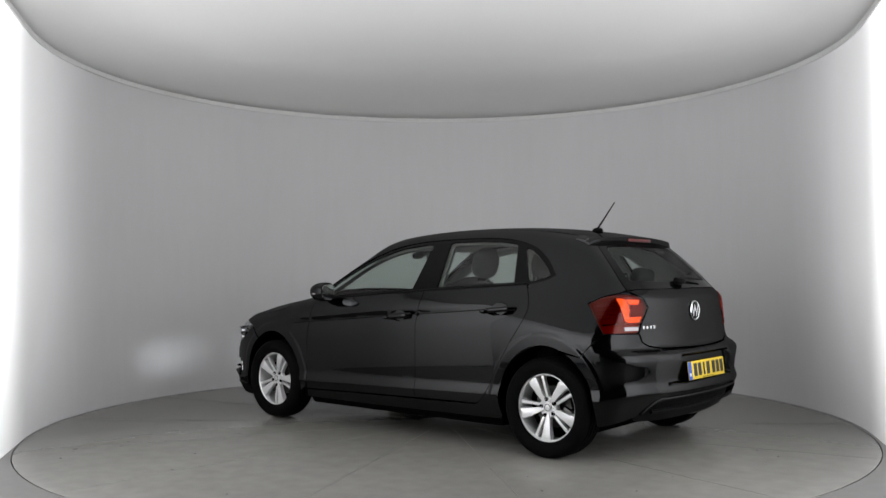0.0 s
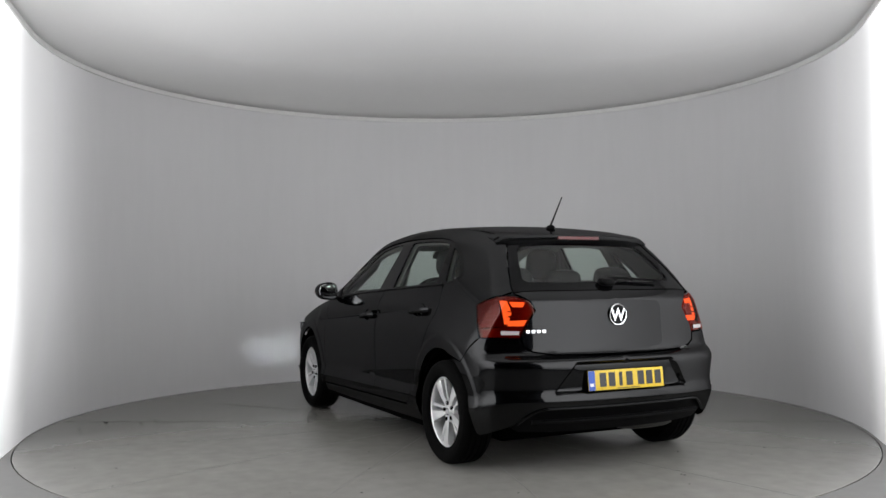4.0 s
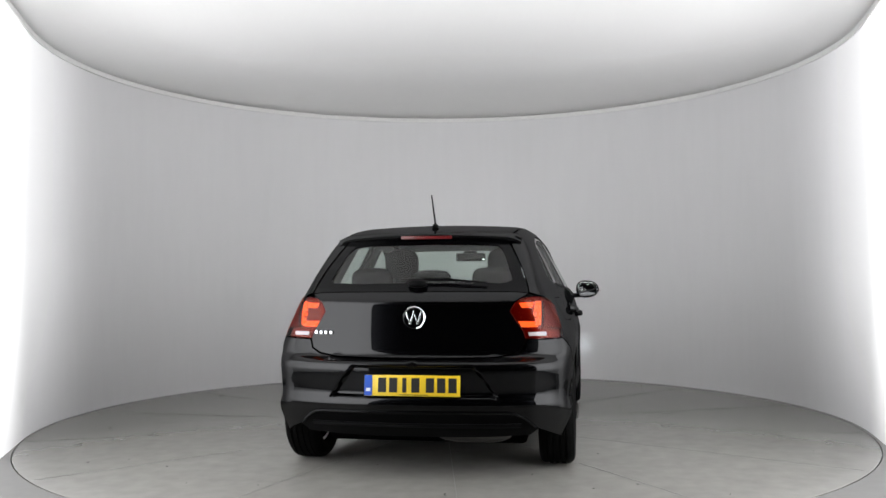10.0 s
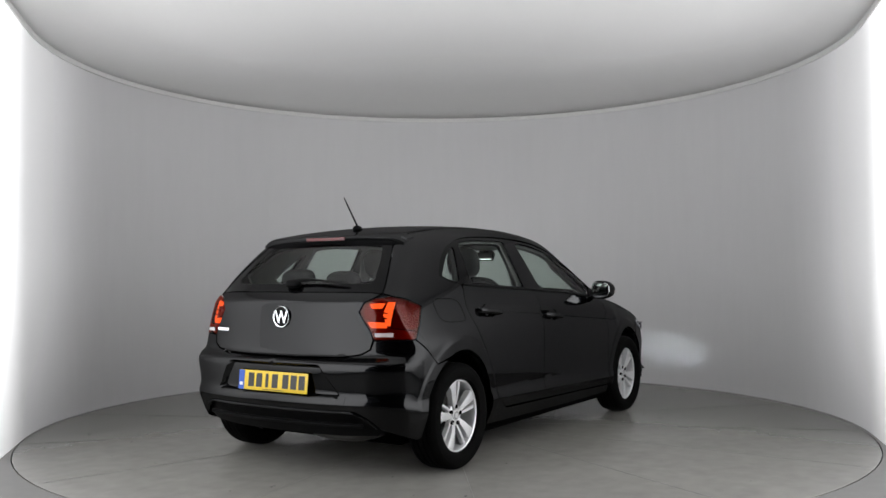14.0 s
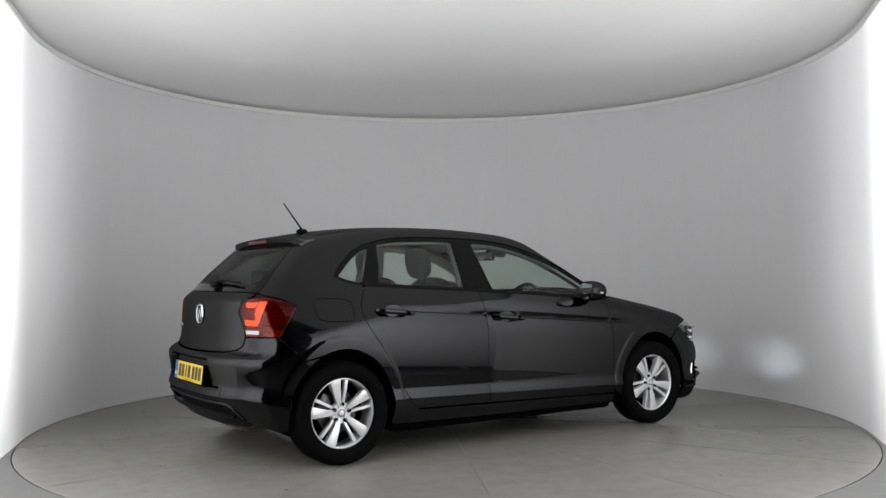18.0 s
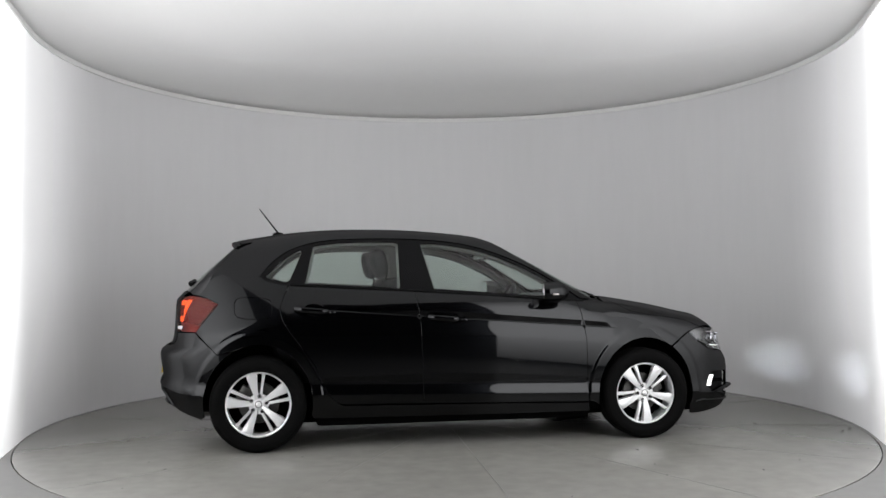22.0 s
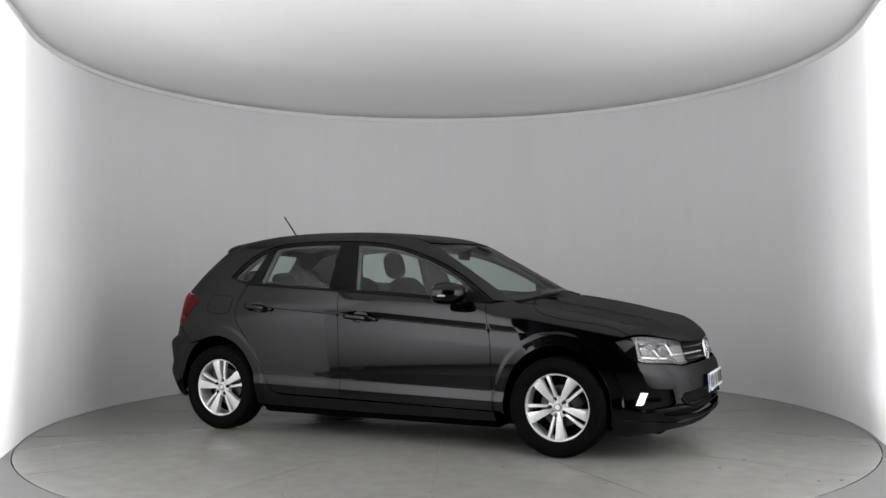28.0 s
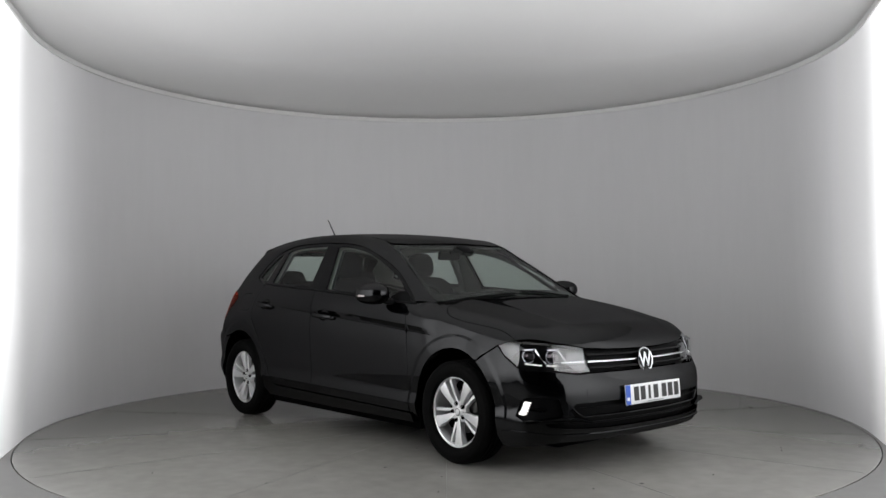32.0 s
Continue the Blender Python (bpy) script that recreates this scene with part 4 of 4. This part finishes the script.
# door mirrors
for s in (1, -1):
    shell = blob((0.0, 0.0, 0.0), (0.122, 0.090, 0.068), 0.85, 0.95, 18, 28)
    for v in shell.verts:
        if v.co.x < -0.044:
            v.co.x = -0.044 - (v.co.x + 0.044) * 0.05
        v.co.z *= 1 - 0.16 * s * v.co.y / 0.11
        v.co.x -= 0.22 * s * v.co.y
    m = pose(0.590, s * 0.918, 0.988)
    shell.transform(m)
    mr = part("door_mirror", shell, PAINT, car, "painted door mirror", 50)
    gl_ = blob((-0.048, 0, 0), (0.004, 0.076, 0.056), 0.6, 0.6, 14, 24)
    for v in gl_.verts:
        v.co.x -= 0.22 * s * v.co.y
        v.co.z *= 1 - 0.16 * s * v.co.y / 0.11
    gl_.transform(m)
    part("mirror_glass", gl_, MIRRORG, mr)
    part("indicator", box(-0.035, 0.030, -0.006, 0.006, -0.006, 0.006, 0.004, m @ pose(0.020, s * 0.082, -0.012, 0, 0, -s * 28)), REVERSE, mr, "clear indicator strip")
    k = S((0.66, 0.925))[0]
    part("mirror_foot", tube([(0.655, s * (k[1] - 0.01), 0.935), (0.650, s * (k[1] + 0.05), 0.938), (0.62, s * 0.885, 0.952)], lambda t: 0.032 - 0.006 * t, 10, 0.6), PLASTIC, mr)
    panel("mirror_base", S((0.60, belt(0.60) + 0.004), (0.84, belt(0.84) + 0.006), (0.735, 1.005), (0.66, 0.99)), (0, -1, -0.3), PLASTIC, car, 0.03, level=0.004, sides=(s,), shrink=0.0, flange=0.012)

# badges: plain rings with slanted bars
def badge(m, r):
    ring = part("badge", lathe([(r * 0.86, 0.0), (r * 0.88, 0.006), (r * 0.95, 0.008), (r, 0.004), (r, -0.004)], 40, m), CHROME, car, "round chrome badge")
    part("badge_disc", lathe([(0.0, 0.0015), (r * 0.88, 0.001)], 32, m), BLACKGLOSS, ring)
    for x, a in ((-0.50, 20), (-0.17, -20), (0.17, 20), (0.50, -20)):
        part("badge_bar", box(-r * 0.085, r * 0.085, -r * 0.62, r * 0.62, 0.001, 0.006, 0.0015, m @ pose(x * r, 0, 0, 0, 0, a)), CHROME, ring)


q = R((0.0, 0.872))[0]
badge(Matrix.Translation((q[0] - 0.004, 0, q[2])) @ pose(0, 0, 0, 0, 0, -90) @ pose(0, 0, 0, 90), 0.062)
q = N((0.0, 0.608))[0]
badge(Matrix.Translation((q[0] + 0.004, 0, q[2])) @ pose(0, 0, 0, 0, 0, 90) @ pose(0, 0, 0, 90 - 8), 0.070)
for k in range(4):
    y0 = 0.575 - k * 0.030
    q = R((y0 - 0.012, 0.788))[0]
    part("badge_letter_block", box(q[0] - 0.004, q[0] + 0.004, y0 - 0.024, y0, 0.778, 0.797, 0.002), CHROME, car, "silver raised lettering block")


# number plates with plain bars
def plate(x, z, s, face, tilt):
    m = Matrix.Translation((x, 0, z)) @ pose(0, 0, 0, 0, 0, -90 if s < 0 else 90) @ pose(0, 0, 0, 90 + tilt)
    pl = part("number_plate", box(-0.260, 0.260, -0.0555, 0.0555, -0.006, 0.0, 0.003, m), face, car, "number plate with plain black bars")
    part("blue_band", box(-0.2585, -0.216, -0.054, 0.054, 0.0005, 0.0018, 0, m), BLUE, pl)
    part("band_mark", box(-0.250, -0.226, -0.032, -0.014, 0.0018, 0.0026, 0, m), WHITEP, pl)
    for k in range(7):
        x0 = -0.178 + k * 0.0605 - (0.006 if k < 4 else -0.012)
        wide = 0.022 if k == 2 else 0.044
        part("plate_bar", box(x0 + (0.044 - wide) / 2, x0 + (0.044 + wide) / 2, -0.036, 0.041, 0.0005, 0.0016, 0, m), INK, pl)
    part("maker_line", box(-0.07, 0.09, -0.0505, -0.0465, 0.0005, 0.0014, 0, m), INK, pl)


plate(-1.930, 0.515, -1, YELLOW, -6)
plate(2.078, 0.425, 1, WHITEP, -4)


# ---------------------------------------------------------------- cabin
for s in (1, -1):
    seat = part("front_seat", blob((0.06, s * 0.36, 0.47), (0.28, 0.25, 0.11), 0.5, 0.5, 16, 24), CLOTH, car, "dark cloth front seat with headrest")
    part("backrest", blob((0, 0, 0), (0.085, 0.245, 0.34), 0.55, 0.55, 18, 24, pose(-0.27, s * 0.36, 0.77, 0, -24)), CLOTH, seat)
    part("headrest", blob((0, 0, 0), (0.058, 0.118, 0.105), 0.7, 0.7, 16, 24, pose(-0.475, s * 0.36, 1.185, 0, -12)), CLOTH, seat)
    for o in (-0.05, 0.05):
        part("headrest_post", tube([(-0.455, s * 0.36 + o, 1.12), (-0.43, s * 0.36 + o, 1.02)], 0.006, 8), CHROME, seat)
    part("belt_post", tube([(-0.33, s * 0.60, 1.27), (-0.30, s * 0.66, 1.0), (-0.26, s * 0.70, 0.6)], 0.03, 8, 0.4, (0, 1, 0)), TRIM, car)
bench = part("rear_seat", blob((-0.86, 0, 0.49), (0.27, 0.62, 0.11), 0.4, 0.35, 16, 28), CLOTH, car, "dark cloth rear bench with three headrests")
part("backrest", blob((0, 0, 0), (0.09, 0.62, 0.29), 0.4, 0.35, 16, 28, pose(-1.17, 0, 0.78, 0, -22)), CLOTH, bench)
for y, w, z in ((0.37, 0.125, 1.075), (0.0, 0.12, 1.06), (-0.37, 0.125, 1.075)):
    part("headrest", blob((0, 0, 0), (0.05, w, 0.072), 0.6, 0.6, 14, 22, pose(-1.30, y, z, 0, -15)), CLOTH, bench)
dash = part("dashboard", blob((0.80, 0, 0.80), (0.28, 0.69, 0.145), 0.45, 0.35, 18, 32), DASH, car, "dark soft plastic dashboard")
part("binnacle", blob((0.62, -0.36, 0.925), (0.10, 0.17, 0.05), 0.6, 0.6, 14, 22), DASH, dash)
sw = part("steering_wheel", lathe([(0.185 + 0.014 * math.cos(a), 0.014 * math.sin(a)) for a in np.linspace(0, 2 * math.pi, 11)[:-1]], 44, pose(0.40, -0.36, 0.865, 0, -66), True), DASH, car, "black steering wheel")
part("wheel_hub", blob((0, 0, -0.01), (0.07, 0.075, 0.03), 0.7, 0.7, 12, 20, pose(0.40, -0.36, 0.865, 0, -66)), DASH, sw)
for a in (0, 180, 270):
    part("wheel_spoke", box(0.05, 0.18, -0.018, 0.018, -0.012, 0.004, 0.004, pose(0.40, -0.36, 0.865, 0, -66) @ pose(0, 0, 0, 0, 0, a + 90)), DASH, sw)
part("column", tube([(0.43, -0.36, 0.85), (0.62, -0.36, 0.80)], 0.04, 12), DASH, sw)
im = part("interior_mirror", box(-0.014, 0.014, -0.115, 0.115, -0.033, 0.033, 0.012, pose(0.32, -0.02, 1.245, 0, 8, 8)), PLASTIC, car, "black interior mirror")
part("mirror_glass", box(-0.0165, -0.0145, -0.105, 0.105, -0.026, 0.026, 0.001, pose(0.32, -0.02, 1.245, 0, 8, 8)), MIRRORG, im)
part("mirror_stem", tube([(0.335, -0.02, 1.26), (0.40, 0.0, 1.315)], 0.012, 8), PLASTIC, im)
part("sensor_box", box(-0.05, 0.05, -0.05, 0.05, -0.012, 0.03, 0.012, pose(0.46, 0.0, 1.268, 0, 28)), PLASTIC, im)
part("parcel_shelf", box(-1.70, -1.30, -0.52, 0.52, 0.955, 0.975, 0.008), DASH, car, "dark parcel shelf")
part("cabin_floor", box(-1.70, 1.00, -0.64, 0.64, 0.24, 0.36, 0.02), DARK, car)
part("underbody", box(-1.50, 1.86, -0.58, 0.58, 0.140, 0.30, 0.03), DARK, car, "black underbody")
part("floor_pan", box(-0.92, 0.90, -0.77, 0.77, 0.145, 0.28, 0.03), DARK, car)
part("engine_block", box(1.00, 1.86, -0.54, 0.54, 0.28, 0.72, 0.05), DARK, car)
part("boot_floor", box(-1.80, -1.36, -0.50, 0.50, 0.30, 0.56, 0.04), DARK, car)
part("bulkhead", box(0.93, 0.97, -0.66, 0.66, 0.3, 0.90, 0.01), DARK, car)
for x in (-0.55, 0.9):
    part("jacking_beam", box(x - 0.25, x + 0.25, -0.72, 0.72, 0.175, 0.26, 0.02), DARK, car)
part("silencer", blob((-1.62, -0.30, 0.255), (0.16, 0.22, 0.075), 0.6, 0.6, 12, 20), STEEL, car, "dull steel silencer")

# linings: headliner, pillars, door cards
panel("headliner", T((0.37, 0.0), (0.36, 0.2), (0.32, 0.4), (0.27, 0.52), (0.0, 0.53), (-0.5, 0.54), (-1.0, 0.52), (-1.36, 0.49), (-1.38, 0.0)), (0, -0.1, -1), TRIM, car, 0.06, level=-0.035, shrink=0, flange=0, weld=True, label="pale grey headliner")
inner = S((-1.42, 1.05), (-1.1, 0.985), (0.3, 0.915), (0.90, 0.88), (0.93, 0.915), (0.76, 1.04), (0.50, 1.195), (0.30, 1.278), (0.09, 1.338), (-0.3, 1.372), (-0.8, 1.368), (-1.05, 1.335), (-1.30, 1.27), (-1.52, 1.12))
lessen = lambda pts, k: [((x - cx_) * k + cx_, (z - cz_) * k + cz_) for cx_, cz_ in [np.mean(pts, axis=0)] for x, z in pts]
panel("pillar_trim", inner, (0, -1, -0.45), TRIM, car, 0.045, level=-0.042, shrink=0, flange=0.02, holes=[S(*lessen(fglass, 0.965)), S(*lessen(rglass, 0.955)), S(*lessen(qglass, 0.96))], label="pale grey pillar trim")
panel("door_card", S((-1.10, 1.00), (-0.3, 0.955), (0.82, 0.885), (0.85, 0.30), (-0.75, 0.32), (-1.0, 0.66), (-1.13, 0.90)), (0, -1, -0.1), DASH, car, 0.05, level=-0.055, shrink=0, flange=0, label="dark door lining")
panel("quarter_lining", S((-1.10, 1.00), (-1.13, 0.90), (-1.10, 0.76), (-1.5, 0.72), (-1.62, 0.80), (-1.50, 1.06)), (0, -1, -0.1), DASH, car, 0.05, level=-0.055, shrink=0, flange=0)


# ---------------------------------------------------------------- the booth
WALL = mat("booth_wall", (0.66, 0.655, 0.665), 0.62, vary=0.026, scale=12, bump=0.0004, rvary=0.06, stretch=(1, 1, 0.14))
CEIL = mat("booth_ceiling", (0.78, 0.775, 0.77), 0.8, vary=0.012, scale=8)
RAIL = mat("rail_paint", (0.74, 0.74, 0.73), 0.5, vary=0.05, scale=20)
FLOORM = mat("turntable_paint", (0.192, 0.188, 0.174), 0.22, vary=0.14, scale=9, spec=0.32)


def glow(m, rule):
    """Emission graded along axes: rule gives pairs of (axis, far edge, full edge), and the strength last."""
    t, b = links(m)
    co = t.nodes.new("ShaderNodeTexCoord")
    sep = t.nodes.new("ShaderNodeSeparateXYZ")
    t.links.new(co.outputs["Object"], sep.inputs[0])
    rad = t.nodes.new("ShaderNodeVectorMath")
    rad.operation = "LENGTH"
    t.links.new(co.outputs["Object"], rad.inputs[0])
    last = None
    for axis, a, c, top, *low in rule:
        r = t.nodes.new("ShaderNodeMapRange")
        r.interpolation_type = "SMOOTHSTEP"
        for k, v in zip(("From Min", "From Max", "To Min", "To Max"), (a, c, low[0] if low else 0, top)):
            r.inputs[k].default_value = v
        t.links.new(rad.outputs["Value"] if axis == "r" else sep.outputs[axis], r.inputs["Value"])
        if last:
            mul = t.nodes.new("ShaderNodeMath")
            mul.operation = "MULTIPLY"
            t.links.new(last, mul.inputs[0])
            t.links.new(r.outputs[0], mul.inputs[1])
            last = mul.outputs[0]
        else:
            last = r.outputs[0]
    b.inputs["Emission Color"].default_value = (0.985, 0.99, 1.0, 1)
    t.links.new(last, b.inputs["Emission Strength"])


# light on the wall towards its ends is put in as graded emission
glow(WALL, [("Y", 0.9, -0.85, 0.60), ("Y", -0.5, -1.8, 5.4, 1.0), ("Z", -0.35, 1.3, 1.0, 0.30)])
# brightness of the ceiling's front, dimmer at the rim, is added as emission
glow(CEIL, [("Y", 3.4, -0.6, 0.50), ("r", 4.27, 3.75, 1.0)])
BANK = mat("light_diffuser", (0.8, 0.8, 0.8), 0.6)
glow(BANK, [("Z", -0.15, 0.75, 4.9), ("Y", -1.75, -2.9, 1.0, 0.46), ("Z", 3.9, 1.9, 1.0, 0.25)])
for s in (-1, 1):
    # large light banks flank the booth's mouth, just outside the view
    a, b = Vector((s * 2.615, -1.805, 0)), Vector((s * 1.62, -3.85, 0))
    n = Vector((-s * abs(a.y - b.y), abs(a.x - b.x), 0)).normalized()
    bank = tagged(new("light_bank"), "tall white light bank beside the booth mouth", "light", "light banks")
    for nm, o0, o1, z0, z1, mt in (("diffuser", 0.0, 0.02, 0.06, 3.90, BANK), ("housing", -0.12, -0.002, 0.04, 3.95, RAIL)):
        vs = [(*(p + n * o).to_2d(), z) for z in (z0, z1) for p, o in ((a, o0), (b, o0), (b, o1), (a, o1))]
        raw(nm, vs, [(0, 1, 2, 3), (4, 5, 6, 7), (0, 1, 5, 4), (1, 2, 6, 5), (2, 3, 7, 6), (3, 0, 4, 7)], mt, bank, "", 20)
    for p in (a + (b - a) * 0.12, a + (b - a) * 0.88):
        part("foot", box(p.x - 0.05, p.x + 0.05, p.y - 0.05, p.y + 0.05, -0.002, 0.05, 0.01, None), RAIL, bank)
OUTER = mat("outer_floor_paint", (0.20, 0.198, 0.192), 0.42, vary=0.08, scale=9, rvary=0.08)
HALL = mat("dark_hall", (0.03, 0.03, 0.032), 0.9, vary=0.2, scale=3)
CX, CY, RW, HW = 0.007, 0.116, 3.001, 2.818


def sweep(name, profile, a0, a1, n, material, label="", cx=CX, cy=CY, close=True):
    """Carry (radius, height) pairs round the booth's axis."""
    vs, fs, k = [], [], len(profile)
    for i in range(n + 1):
        a = radians(a0 + (a1 - a0) * i / n)
        vs += [(cx + r * math.cos(a), cy + r * math.sin(a), z) for r, z in profile]
    for i in range(n):
        for j in range(k if close else k - 1):
            fs.append((i * k + j, (i + 1) * k + j, (i + 1) * k + (j + 1) % k, i * k + (j + 1) % k))
    if close and abs(a1 - a0) < 359:
        fs += [tuple(range(k))[::-1], tuple(n * k + j for j in range(k))]
    return raw(name, vs, fs, material, None, label, 40)


END = -14.5
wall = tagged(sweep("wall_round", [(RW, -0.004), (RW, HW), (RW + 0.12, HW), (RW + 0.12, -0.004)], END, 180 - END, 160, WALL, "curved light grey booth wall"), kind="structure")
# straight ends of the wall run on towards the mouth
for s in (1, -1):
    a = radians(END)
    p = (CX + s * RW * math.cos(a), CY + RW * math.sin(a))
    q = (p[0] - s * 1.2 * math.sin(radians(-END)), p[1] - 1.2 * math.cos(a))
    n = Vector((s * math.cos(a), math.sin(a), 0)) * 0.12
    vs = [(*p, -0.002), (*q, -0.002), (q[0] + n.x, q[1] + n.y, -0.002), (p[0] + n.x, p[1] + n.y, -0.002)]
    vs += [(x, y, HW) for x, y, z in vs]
    tagged(raw("wall_end", vs, [(0, 1, 5, 4), (1, 2, 6, 5), (2, 3, 7, 6), (3, 0, 4, 7), (4, 5, 6, 7)], WALL, None, "straight light grey end of the booth wall with added glow", 30), kind="structure")
rail = tagged(new("trim_rail"), "pale grey curved rail under the ceiling", kind="structure")
cuts = [END, 46.0, 78.0, 129.0, 180 - END]
for a, b in zip(cuts, cuts[1:]):
    sweep("rail_length", [(RW - 0.012, HW + 0.0008), (RW - 0.012, HW + 0.040), (RW + 0.11, HW + 0.040), (RW + 0.11, HW + 0.0008)], a + 0.03, b - 0.03, 48, RAIL).parent = rail
for s in (1, -1):
    a = radians(END)
    c, n_, run_ = math.cos(a), math.sin(a), 1.2
    line = [(CX + s * r * c, CY + r * n_) for r in (RW - 0.012, RW + 0.11)]
    line += [(x + s * n_ * run_, y - c * run_) for x, y in line[::-1]]
    vs = [(x, y, z) for z in (HW + 0.0008, HW + 0.040) for x, y in line]
    raw("rail_length", vs, [(0, 1, 2, 3), (4, 5, 6, 7), (0, 1, 5, 4), (1, 2, 6, 5), (2, 3, 7, 6), (3, 0, 4, 7)], RAIL, rail, "", 30)
dome = [(RW + 0.10, HW + 0.046), (RW + 0.02, HW + 0.058), (2.8, HW + 0.15), (2.4, HW + 0.27), (1.8, HW + 0.36), (1.0, HW + 0.42), (0.01, HW + 0.44)]
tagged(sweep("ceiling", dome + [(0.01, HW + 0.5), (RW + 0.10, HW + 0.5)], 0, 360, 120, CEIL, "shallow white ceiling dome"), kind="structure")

RT = 2.952
turntable = tagged(new("turntable"), "round grey painted turntable floor with fine joints", kind="structure")
tagged(sweep("floor", [(RT + 0.008, -0.03), (RT + 0.008, -0.002), (6.0, -0.002), (16.0, -0.002), (16.0, -0.03)], 0, 360, 160, OUTER, "pale grey painted floor round the turntable", 0, 0), kind="structure")
sweep("deck", [(0.002, 0.0), (RT - 0.004, 0.0), (RT, -0.003), (RT, -0.028), (0.002, -0.028)], 0, 360, 160, FLOORM, "", 0, 0).parent = turntable
tagged(raw("ground", [(-16, -16, -0.03), (16, -16, -0.03), (16, 16, -0.03), (-16, 16, -0.03)], [(0, 1, 2, 3)], HALL, None, "dark ground under the floor", 0), kind="structure")
for nm, bm in (("wall_behind", box(-9, 9, -11.2, -11, 0, 5)), ("wall_left", box(-9.2, -9, -11, 6, 0, 5)), ("wall_right", box(9, 9.2, -11, 6, 0, 5)), ("wall_back", box(-9, 9, 6, 6.2, 0, 5)), ("hall_ceiling", box(-9, 9, -11, 6, 5, 5.2))):
    tagged(part(nm, bm, HALL, None, "dark plain hall surface"), kind="structure")


# fine joints and dirt on the deck, carried round with it
JOINT = mat("dark_joint", (0.125, 0.122, 0.115), 0.5)
GRIT = mat("dark_grit", (0.02, 0.019, 0.018), 0.8)
for ang in (-66.6 + 360 / 14 * k for k in range(14)):
    m = pose(0, 0, 0.0008, 0, 0, ang)
    part("joint", box(0.35, RT - 0.02, -0.0011, 0.0011, -0.0004, 0.0004, 0, m), JOINT, turntable)
rng = random.Random(7)
spots = [(0.989, -1.322, 9), (2.642, -0.97, 8), (2.213, -0.559, 9), (2.119, -0.838, 6), (1.453, -2.011, 7), (0.873, -2.025, 6), (2.751, -0.895, 8), (2.41, -1.579, 6), (-2.235, -0.357, 7),
         (-1.867, -1.322, 8), (1.175, 2.308, 17), (1.028, 2.07, 7), (1.14, 1.956, 7), (0.133, 2.264, 8), (0.439, 1.908, 7), (0.962, 2.509, 9), (-1.743, 1.881, 8)]
for _ in range(46):
    r_, a_ = math.sqrt(rng.uniform(0.1, 1)) * 2.85, rng.uniform(0, 2 * math.pi)
    spots.append((r_ * math.cos(a_), r_ * math.sin(a_), rng.uniform(2, 5)))
for x, y, size in spots:
    bm = blob((0, 0, 0), (size * 0.001 * rng.uniform(0.7, 1.5), size * 0.001, 0.0022), 1, 1, 6, 9, pose(x, y, 0.001, 0, 0, rng.uniform(0, 180)))
    part("grit_speck", bm, GRIT, turntable)


def motions():
    turn = lambda t: pose(0, 0, 0, 0, 0, 139.694 - 5.9 * t)
    times = [i * 0.5 for i in range(65)]
    walk(car, [(t, turn(t) @ pose(-0.08, -0.146, 0)) for t in times])
    walk(turntable, [(t, turn(t)) for t in times])


motions()
